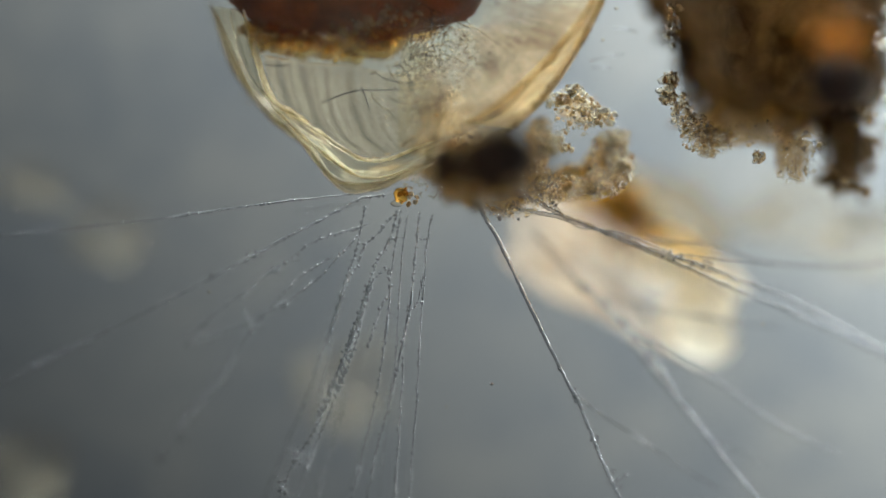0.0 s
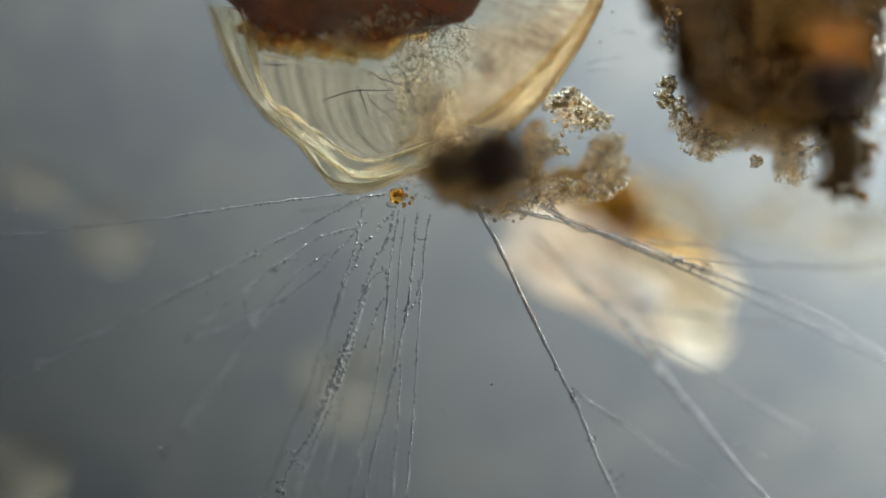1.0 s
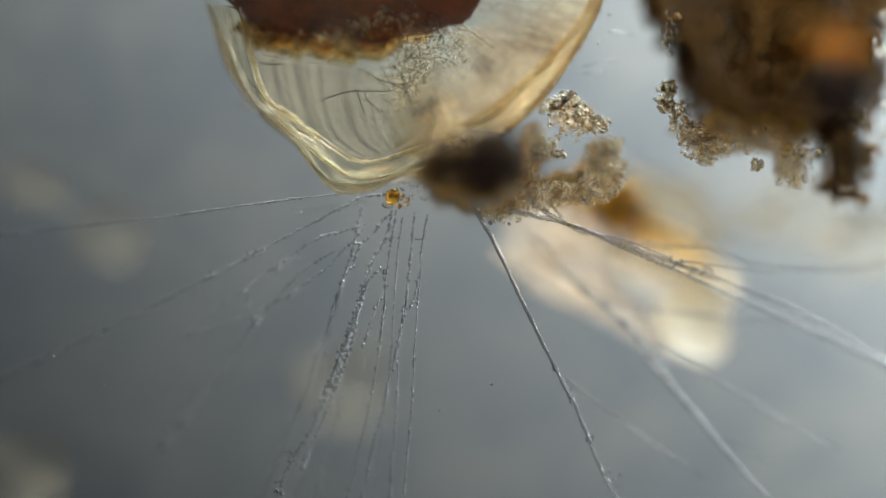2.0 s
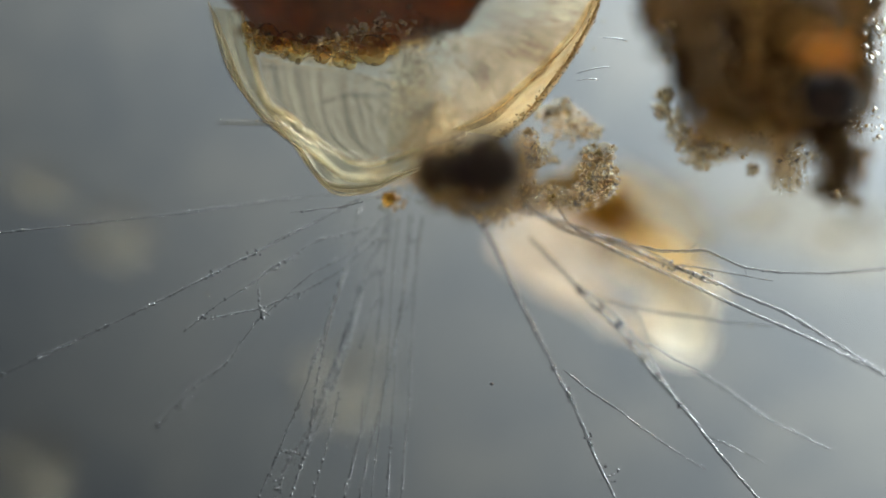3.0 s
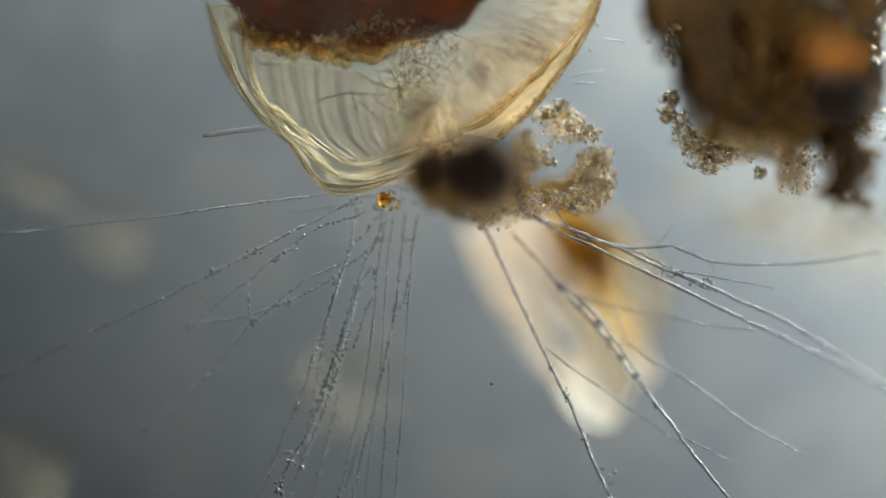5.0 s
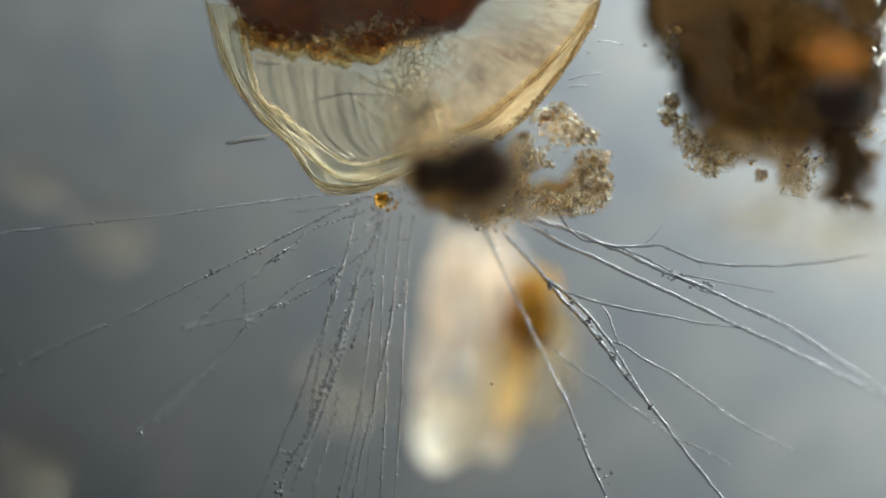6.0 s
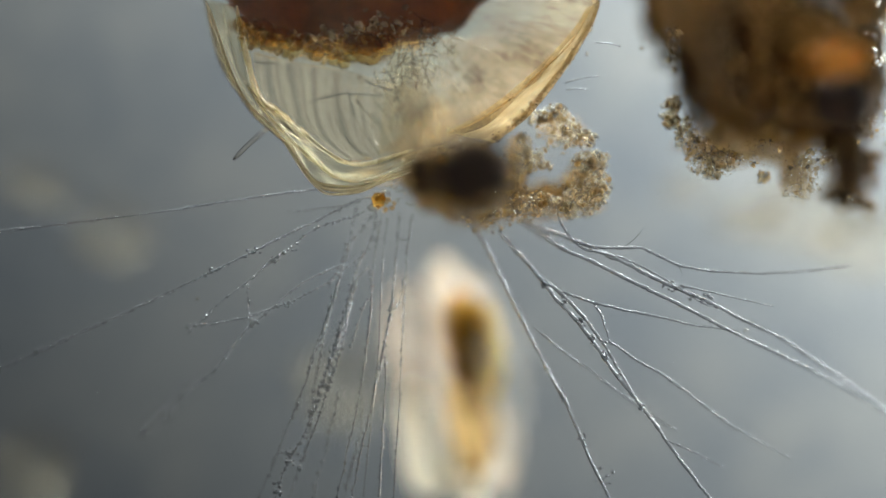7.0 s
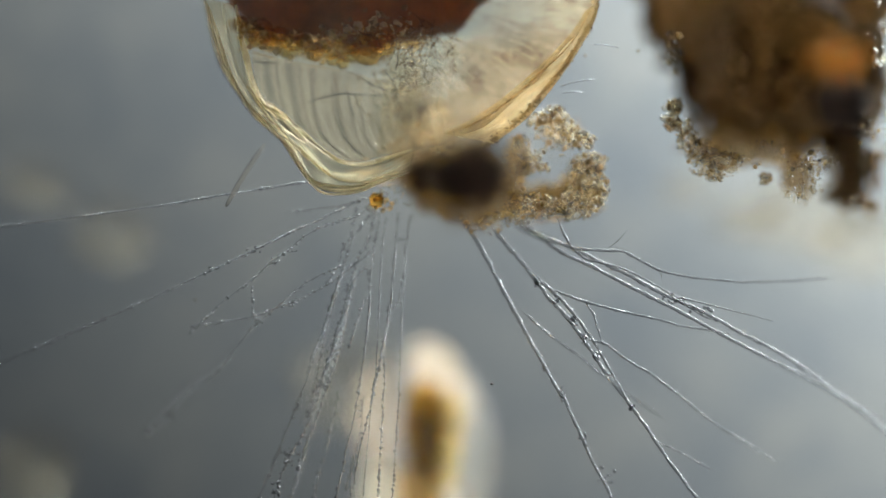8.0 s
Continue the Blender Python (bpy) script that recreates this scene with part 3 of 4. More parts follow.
def strung(pts, born, base, seed, core, size, dense, stray, rope):
    """A thread and the granules strung on it, in loose runs with gaps between them; heights are above the first sharp plane."""
    rng = random.Random(seed)
    step = 1.6 if rope else 1.3
    line = []
    for p in curve_through(pts, step):
        q = aimed(*p, born)
        line.append(q + Vector((noise.noise(q * 30 + Vector((seed, 0, 0))), noise.noise(q * 30 + Vector((0, seed, 3))), 0)) * 0.0011 - base)
    n = len(line)
    along = np.concatenate(([0], np.cumsum([(line[i + 1] - line[i]).length / U for i in range(n - 1)])))
    whole = along[-1]
    girths = np.array([core * (1.0 if rope else 0.78) * (1.1 - (0.5 if rope else 0.3) * q / whole) * (1 + 0.2 * noise.noise(Vector((q * 0.05, seed, 0))) + 0.2 * noise.noise(Vector((q * 0.17, seed, 4)))) for q in along])
    girths *= np.minimum(1.0, 0.25 + np.minimum(along, whole - along) / 25)
    shift = np.zeros((n, 2))
    at, beads = 0.0, []
    while at < whole:
        run = max(0.1, min(1.0, (0.5 + 0.5 * noise.noise(Vector((at * 0.012, seed, 9.0))) - 0.2) * 2.4)) * dense
        r = (core * (1 - 0.4 * at / whole) * rng.uniform(0.95, 1.22)) if rope else size * rng.uniform(0.6, 1.28)
        at += r * (1.3 + rng.uniform(0.2, 2.6) / run)
        if not rope:
            c = line[min(int(np.searchsorted(along, at)), n - 1)]
            beads.append((c + Vector((rng.gauss(0, stray), rng.gauss(0, stray), rng.gauss(0, stray))) * U, r * U))
            continue
        d = np.abs(along - at)
        near = d < r
        hump = np.sqrt(np.maximum(r * r - d * d, 0.0))
        girths = np.where(near, np.maximum(girths, hump), girths)
        off = (rng.gauss(0, stray), rng.gauss(0, stray))
        shift += np.where(near, hump / r, 0.0)[:, None] * np.array(off)
    moved = [c + Vector((shift[i][0], shift[i][1], 0)) * U for i, c in enumerate(line)]
    vs, fs = tube(moved, lambda u: max(0.2, girths[round(u * (n - 1))]) * U, 12 if rope else 6)
    if rope:
        out = []
        for i, v in enumerate(vs):
            v, c = Vector(v), moved[i // 12]
            out.append(tuple(v + (v - c) * (0.30 * noise.noise(v * 110) + 0.70 * noise.noise(v * 400))))
        vs = out
    return joined((vs, fs), heap(beads, 2, seed, 0.3)) if beads else (vs, fs)


def pseudopod(group, points, core=0.8, size=2.0, dense=1.0, stray=0.6, seed=1, branches=(), knots=(), rope=False):
    """One thread under the amoeba; beaded and thin, or stout like a rope."""
    born, rng = SWINGS[group][0], random.Random(seed)
    base = aimed(*points[0], born)
    stuff = ROPE if rope else THREAD
    ob = part("pseudopod", strung(points, born, base, seed, core, size, dense, stray, rope), stuff, AMOEBA, "stout clear rope-like thread" if rope else "fine clear beaded thread", at=base - PIVOT)
    for i, (b, thick) in enumerate(branches):
        part("branch", strung(b, born, base, seed * 10 + i, thick, size, dense * 0.9, stray, rope), stuff, ob)
    places = []
    for x, y, z, n, wide, tall in knots:
        for _ in range(n):
            places.append((aimed(x + rng.gauss(0, wide), y + rng.gauss(0, tall), z + rng.gauss(0, 3), born) - base, size * rng.uniform(0.5, 1.1) * U))
    if places:
        part("granulation", heap(places, 2, seed, 0.3), stuff, ob, kind="stuff")
    return ob


def threads():
    made = []

    def grow(group, *rest, **more):
        made.append((group, pseudopod(group, *rest, **more)))

    grow("far", ((640, 343, 0), (600, 346, 3), (500, 357, 10), (390, 372, 25), (285, 387, 40), (160, 401, 60), (20, 416, 95), (-120, 428, 120)), 1.3, 2.3, 0.9, 0.5, 1)
    grow("stub", ((510, 377, 104), (540, 374, 102), (600, 367, 96), (640, 358, 80)), 0.9, 2.0, 1.2, 0.5, 30)
    grow("long", ((692, 345, -4), (660, 348, 0), (640, 352, 5), (600, 372, 15), (500, 425, 40), (430, 463, 54), (350, 505, 70), (240, 562, 90), (100, 630, 112), (-30, 694, 130)), 1.1, 2.6, 1.3, 0.7, 2,
         knots=((375, 490, 64, 8, 4, 3), (452, 452, 50, 6, 4, 3), (66, 648, 118, 6, 4, 4)))
    grow("sparse", ((650, 372, 10), (610, 386, 30), (580, 395, 35), (540, 415, 42), (510, 440, 48), (480, 460, 55), (440, 495, 65), (400, 525, 78), (370, 552, 90), (335, 585, 105)), 0.7, 2.4, 1.3, 0.8, 3,
         knots=((488, 458, 54, 10, 5, 3),), branches=((((530, 440, 44), (500, 448, 48), (460, 478, 60)), 0.6),))
    grow("forked", ((650, 440, 8), (610, 472, 18), (570, 503, 30), (520, 530, 45), (480, 545, 55), (440, 560, 70), (390, 570, 85), (325, 580, 100)), 0.7, 2.4, 1.4, 0.9, 4,
         knots=((440, 578, 74, 12, 5, 5), (500, 538, 50, 10, 7, 4), (312, 700, 140, 9, 3, 6), (283, 738, 148, 8, 5, 5), (245, 770, 156, 5, 4, 5)),
         branches=((((600, 470, 20), (550, 490, 30), (510, 515, 45), (470, 550, 62), (435, 580, 75), (400, 620, 90), (370, 660, 105), (312, 702, 140), (245, 770, 156)), 0.8),
                   (((430, 508, 65), (432, 540, 68), (436, 578, 75)), 0.35)))
    grow("edge", ((648, 358, -20), (638, 410, -4), (625, 460, 8), (613, 500, 22), (600, 540, 35), (585, 590, 48), (570, 625, 58), (547, 690, 74), (522, 750, 86), (500, 805, 95), (472, 870, 110), (455, 910, 116)), 0.8, 2.5, 2.0, 1.2, 5,
         branches=((((612, 496, 24), (602, 524, 36), (588, 572, 48), (568, 620, 62), (556, 660, 70)), 0.8), (((618, 480, 26), (606, 518, 38), (592, 566, 50), (576, 612, 60)), 0.8),
                   (((608, 520, 50), (588, 590, 72), (577, 640, 84), (567, 690, 92), (562, 740, 100), (550, 800, 106), (524, 880, 116)), 0.8), (((500, 800, 96), (518, 804, 100), (538, 806, 104)), 0.8),
                   (((612, 690, 92), (596, 760, 100), (570, 860, 112), (560, 900, 116)), 0.5), (((655, 700, 96), (646, 780, 104), (622, 870, 112)), 0.7)))
    heavy = ((706, 366, -30), (690, 420, -16), (670, 460, -5), (655, 495, 0), (640, 540, 3), (620, 595, 6), (605, 640, 9), (590, 685, 12), (570, 735, 16), (545, 780, 20), (525, 808, 23), (510, 840, 27), (488, 900, 34))
    grow("heavy", heavy, 0.9, 3.0, 2.6, 1.5, 6, knots=((524, 806, 25, 14, 5, 8), (500, 868, 32, 14, 5, 8)),
         branches=((((688, 478, -2), (668, 488, 0), (652, 512, 3), (643, 550, 6), (630, 608, 10), (606, 670, 16), (575, 750, 28), (540, 830, 40)), 0.8),
                   ([(x - 6 * math.sin(y * 0.02), y + 2, z + 5) for x, y, z in heavy[3:9]], 0.8), ([(x + 5, y + 3, z - 4) for x, y, z in heavy[4:8]], 0.8),
                   (((702, 376, -16), (664, 418, -8), (646, 436, -2), (632, 470, 2), (612, 502, 8)), 0.6)))
    grow("bundle", ((710, 370, -30), (700, 430, -14), (692, 480, -2), (690, 520, 2), (684, 590, 6), (678, 625, 9), (670, 680, 14), (657, 740, 22), (645, 790, 29), (625, 870, 42), (615, 910, 48)), 0.8, 2.5, 1.8, 0.9, 7,
         knots=((688, 482, -2, 10, 4, 5),), branches=((((689, 524, 2), (676, 540, 6), (663, 580, 12), (650, 616, 20)), 0.7), (((691, 500, 4), (689, 540, 8), (682, 600, 14), (675, 650, 20)), 0.7)))
    grow("bundle", ((742, 372, -28), (736, 440, -12), (732, 480, -2), (725, 540, 4), (715, 590, 8), (708, 630, 11), (700, 665, 15), (690, 710, 20), (680, 745, 24), (666, 800, 32), (650, 880, 45), (645, 910, 50)), 0.8, 2.6, 2.0, 1.0, 8,
         branches=((((712, 625, 14), (713, 680, 20), (706, 760, 34), (698, 880, 56)), 0.6), (((730, 520, 6), (722, 566, 8), (712, 612, 14), (704, 655, 20)), 0.7)))
    grow("bundle", ((765, 378, -20), (756, 430, -10), (751, 500, 0), (746, 560, 4), (742, 620, 8), (738, 700, 16), (732, 780, 27), (724, 880, 42), (720, 930, 50)), 0.8, 2.3, 1.5, 0.7, 9,
         branches=((((752, 480, 0), (744, 515, 2), (734, 545, 5), (722, 548, 6)), 0.6), (((736, 420, -8), (748, 424, -6), (757, 422, -6)), 0.6)))
    grow("bundle", ((722, 380, -24), (712, 450, -6), (705, 560, 22), (698, 650, 38), (684, 760, 60), (668, 900, 84)), 0.9, 2.0, 0.8, 0.5, 10)
    grow("main", ((846, 360, -30), (862, 392, -20), (876, 414, -10), (893, 448, -3), (912, 488, 0), (940, 548, 3), (975, 618, 9), (1005, 680, 18), (1022, 708, 23), (1036, 742, 30), (1065, 815, 45), (1092, 872, 60), (1130, 952, 80)), 3.5, 3.0, 0.6, 0.6, 11,
         knots=((990, 650, 14, 8, 2, 5), (1018, 702, 22, 10, 2, 5), (1052, 784, 40, 10, 3, 5), (1086, 856, 72, 14, 6, 9)), rope=True)
    grow("side", ((993, 650, 70), (1010, 664, 74), (1040, 690, 80), (1085, 722, 90), (1130, 758, 100), (1190, 802, 112), (1240, 836, 122)), 1.9, 2.0, 0.4, 0.4, 19, rope=True)
    grow("second", ((890, 412, -5), (940, 465, 15), (975, 505, 28), (1000, 535, 36), (1040, 577, 42), (1075, 622, 45), (1100, 657, 46), (1135, 700, 48), (1180, 755, 52), (1220, 810, 58), (1280, 884, 70), (1360, 985, 85)), 3.3, 3.2, 0.7, 0.6, 12, rope=True,
         knots=((975, 505, 30, 12, 4, 4), (1008, 537, 40, 14, 4, 4), (1040, 572, 46, 14, 4, 5), (1062, 602, 47, 12, 4, 5), (1085, 630, 48, 12, 4, 5), (1112, 668, 48, 12, 3, 5), (1150, 718, 50, 10, 3, 4)),
         branches=((((965, 492, 26), (1012, 528, 44), (1048, 566, 50), (1084, 612, 52), (1110, 655, 52), (1142, 706, 50)), 3.0), (((1002, 518, 40), (1050, 533, 46), (1100, 545, 52), (1180, 560, 60), (1240, 572, 66), (1320, 582, 76)), 2.2),
                   (((1070, 604, 46), (1100, 610, 52), (1130, 630, 58), (1200, 670, 74), (1290, 735, 95), (1340, 765, 105), (1420, 808, 118)), 2.0), (((1062, 537, 47), (1078, 560, 48), (1083, 578, 50), (1094, 608, 51)), 1.8),
                   (((1198, 778, 60), (1240, 796, 85), (1300, 826, 108)), 1.3)))
    grow("upper", ((905, 368, -110), (930, 382, -60), (965, 394, -20), (1000, 405, 12), (1050, 425, 20), (1100, 445, 30), (1160, 475, 40), (1200, 492, 48), (1250, 510, 58), (1310, 540, 74), (1380, 572, 98), (1440, 608, 120), (1500, 648, 140), (1560, 690, 156), (1660, 762, 170)), 3.5, 3.4, 0.7, 0.6, 13, rope=True,
         knots=((1190, 488, 46, 12, 10, 5), (1240, 506, 56, 10, 10, 5)), branches=((((1195, 484, 48), (1240, 492, 54), (1285, 501, 60), (1370, 518, 72)), 1.5), (((1080, 432, 30), (1120, 448, 36), (1160, 466, 44), (1230, 508, 56), (1270, 524, 64)), 2.0)))
    grow("lower", ((915, 382, -80), (960, 410, -20), (1000, 435, 20), (1050, 455, 30), (1100, 480, 38), (1160, 507, 46), (1230, 540, 58), (1290, 570, 72), (1350, 598, 92), (1420, 630, 116), (1480, 660, 138), (1600, 722, 160)), 3.4, 3.4, 0.6, 0.6, 17, rope=True)
    grow("curly", ((985, 428, 45), (998, 434, 46), (1020, 440, 47), (1060, 443, 48), (1100, 445, 50), (1130, 460, 52), (1165, 478, 55), (1200, 487, 60), (1260, 495, 70), (1330, 500, 85), (1400, 498, 105), (1470, 492, 125)), 2.4, 1.8, 0.6, 0.5, 18, rope=True,
         branches=((((1165, 478, 55), (1170, 486, 56), (1173, 498, 57)), 1.0), (((1072, 442, 48), (1092, 428, 50), (1110, 408, 54)), 0.8)))
    grow("upper", ((982, 360, 20), (990, 380, 30), (1005, 402, 38), (1030, 425, 44), (1064, 431, 46), (1104, 440, 48)), 2.3, 1.8, 0.6, 0.5, 27, rope=True)
    return made


THREADS = threads()


# ---- detritus ----
def clump(name, middle, label, cores, sprays, seed):
    """A heap of detritus: solid cores and sprays of grains; the larger grains are pieces of their own."""
    org = spot(*middle, 0)
    ob = thing(name, org, label, "detritus")
    rng = random.Random(seed)
    solid = []
    for i, (pname, x, y, z, rx, ry, rz, material, lbl) in enumerate(cores):
        if pname == "core":
            v, f = lump((rx * U, ry * U, rz * U), seed + i * 1.7, 4, 0.30, 1.8, 0.02)
            at_ = spot(x, y, z) - org
            solid.append(([tuple(Vector(p) + at_) for p in v], f))
    if solid:
        core = part("core", joined(*solid), BROWN, ob, "dark brown opaque core")
        fuse = core.modifiers.new("fuse", "REMESH")
        fuse.mode, fuse.voxel_size, fuse.use_smooth_shade = "VOXEL", 0.012, True
        fuzz = []
        for pname, x, y, z, rx, ry, rz, material, lbl in cores:
            for _ in range(int(1.6 * (rx + ry)) if pname in ("core", "tail") else 0):
                a, q, h = rng.uniform(0, 6.283), abs(rng.gauss(0, 0.5)), rng.uniform(-30, 110)
                fuzz.append((spot(x + (rx + 22 * q) * math.cos(a), y + (ry + 22 * q) * math.sin(a), z + h) - org, rng.uniform(3, 10) * U))
        part("fuzz", heap(fuzz, 1, seed + 9, 0.6), UMBER, ob, "dark brown crumbly fuzz", kind="stuff")
    for i, (pname, x, y, z, rx, ry, rz, material, lbl) in enumerate(cores):
        if pname == "core":
            continue
        if pname == "matrix":
            part(pname, lump((rx * U, ry * U, rz * U), seed + i * 1.7, 4, 0.55, 1.8, 0.16), material, ob, lbl, at=spot(x, y, z) - org)
            continue
        part(pname, lump((rx * U, ry * U, rz * U), seed + i * 1.7, 4, 0.30, 1.8, 0.02), material, ob, lbl, at=spot(x, y, z) - org)
    shapes = []
    for k in range(6):
        me = bpy.data.meshes.new("grain")
        v, f = heap([(Vector(), 1.0)], 2, seed + k, 0.5)
        me.from_pydata([tuple(p) for p in v], [], f)
        shapes.append(me)
    bits = {0: [], 1: [], 2: []}
    mats = (GRAIN, OCHRE, HAZE)
    copies = {(k, m): shapes[k].copy() for k in range(6) for m in range(2)}
    for x, y, z, sx, sy, sz, count, r0, r1 in sprays:
        for j in range(int(count * 1.6)):
            a, q = rng.uniform(0, 6.283), rng.random() ** 0.6 * 1.7
            p = spot(x + sx * q * math.cos(a), y + sy * q * math.sin(a), z + rng.uniform(-sz, sz)) - org
            r = 0.85 * rng.uniform(r0, r1) * (0.55 if rng.random() < 0.6 else 1.0)
            m = 0 if rng.random() < 0.86 else 1
            if r > 5.0 and rng.random() < 0.7:
                g = part("grain", copies[(rng.randrange(6), m)], mats[m], ob, at=p, smooth=False)
                g.scale = (r * U * rng.uniform(0.7, 1.2), r * U, r * U * rng.uniform(0.7, 1.2))
                g.rotation_euler = (rng.random() * 6, rng.random() * 6, rng.random() * 6)
            else:
                bits[m if rng.random() < 0.92 else 2].append((p, r * U))
    for k, lst in bits.items():
        if lst:
            part("grit", heap(lst, 1, seed + k, 0.5), mats[k], ob, kind="stuff", smooth=False)
    return ob


NEAR = clump("detritus_clump", (900, 290), "brown grainy detritus with a black pellet against the shell", (
    ("pellet", 884, 286, 920, 66, 62, 40, BLACK, "black opaque pellet"),
    ("pellet", 788, 302, 640, 25, 36, 24, DUSK, "small dark brown pellet"),
    ("pellet", 834, 298, 560, 30, 30, 20, BROWN, "dark brown crumb between the pellets"),
    ("matrix", 862, 318, 110, 104, 62, 45, HAZE, "soft brown haze of fine detritus"),
    ("matrix", 832, 292, 60, 76, 46, 36, HAZE, "dark brown haze of fine detritus"),
    ("matrix", 1020, 322, 130, 74, 26, 40, HAZE, "soft ochre haze of fine detritus"),
    ("matrix", 1074, 290, 150, 36, 42, 24, HAZE, "soft brown haze of fine detritus"),
    ("matrix", 950, 262, 160, 20, 36, 20, TAN, "soft brown haze of fine detritus"),
    ("matrix", 1030, 316, 150, 56, 24, 20, HAZE, "soft amber haze of fine detritus"),
    ("matrix", 1026, 196, 150, 36, 22, 30, MIST, "soft ochre haze of fine detritus"),
    ("stalk", 884, 296, -20, 30, 26, 280, BROWN, "dark brown core resting on the slide")), (
    (985, 180, 296, 12, 9, 8, 50, 3, 7), (1015, 166, 294, 14, 10, 8, 60, 3, 7), (1040, 190, 298, 13, 11, 10, 70, 3, 7), (1072, 210, 300, 13, 9, 12, 60, 3, 7), (1050, 214, 296, 14, 8, 12, 40, 3, 6), (1020, 230, 294, 14, 10, 10, 16, 3, 7), (1000, 200, 294, 12, 12, 8, 20, 3, 7),
    (1092, 250, 372, 12, 10, 34, 80, 3, 6), (1068, 252, 374, 13, 10, 34, 90, 3, 6), (1082, 282, 376, 17, 17, 34, 170, 3, 6), (1068, 314, 360, 18, 10, 34, 110, 3, 6), (1056, 282, 372, 7, 12, 30, 50, 3, 6), (1102, 300, 350, 10, 16, 30, 60, 3, 6), (1040, 336, 330, 26, 12, 26, 120, 2.5, 6), (985, 330, 322, 30, 12, 22, 90, 2.5, 6),
    (958, 232, 390, 9, 12, 16, 60, 3, 7), (968, 262, 385, 12, 12, 20, 90, 3, 7), (985, 250, 300, 9, 8, 10, 30, 3, 8), (1004, 266, 296, 6, 6, 6, 14, 4, 8), (1012, 330, 300, 32, 11, 14, 130, 2.5, 6),
    (1060, 330, 300, 26, 12, 14, 90, 2.5, 6), (955, 346, 300, 28, 13, 18, 90, 2.5, 6), (940, 290, 330, 18, 28, 30, 60, 3, 6), (900, 366, 295, 30, 14, 14, 60, 2.5, 6),
    (1100, 300, 320, 12, 20, 24, 60, 2.5, 6),
    (800, 240, 300, 30, 30, 20, 80, 2.5, 6), (760, 320, 290, 30, 20, 14, 60, 2.5, 5)
    ), 31)

FAR = clump("detritus_mass", (1370, 90), "large dark brown opaque mass of detritus with grainy fringes", (
    ("core", 1366, -60, -10, 212, 200, 286, BROWN, "dark brown opaque core"),
    ("core", 1276, 66, -10, 66, 96, 280, BROWN, "dark brown opaque core"),
    ("matrix", 1336, 216, 110, 116, 40, 40, TAN, "soft brown haze of fine detritus"),
    ("core", 1302, 124, 0, 84, 92, 280, BROWN, "dark brown opaque core"),
    ("core", 1412, 138, 0, 112, 78, 286, BROWN, "dark brown opaque core"),
    ("tail", 1500, 256, 60, 38, 70, 44, DUSK, "dark grey-brown hanging lobe"),
    ("pellet", 1468, 156, 620, 46, 42, 34, BLACK, "black opaque pellet"),
    ("matrix", 1404, 276, 150, 28, 34, 20, TAN, "soft brown haze of fine detritus"),
    ("core", 1502, 104, 0, 60, 96, 250, BROWN, "dark brown opaque core"),
    ("globule", 1458, 72, 800, 44, 28, 18, ORANGE, "dull orange globule")), (
    (1186, 142, 292, 9, 9, 6, 26, 5, 10), (1182, 170, 292, 8, 10, 6, 26, 5, 10), (1206, 196, 296, 12, 18, 10, 60, 3.2, 8), (1232, 236, 300, 18, 20, 20, 110, 3.2, 8), (1258, 252, 310, 22, 16, 40, 120, 3.2, 8),
    (1330, 236, 320, 44, 14, 40, 45, 3, 7), (1342, 276, 292, 6, 8, 5, 12, 6, 11), (1402, 290, 340, 20, 24, 40, 80, 2.5, 6), (1430, 250, 320, 26, 12, 30, 35, 3, 7),
    (1496, 330, 350, 12, 10, 20, 10, 2, 5), (1530, 205, 360, 22, 22, 40, 30, 3, 6), (1190, 40, 300, 8, 26, 12, 24, 3, 7),
    (1550, 60, 390, 14, 50, 50, 14, 4, 9)), 57)


# ---- the swimming animal ----
SWIM_HEIGHT = -140


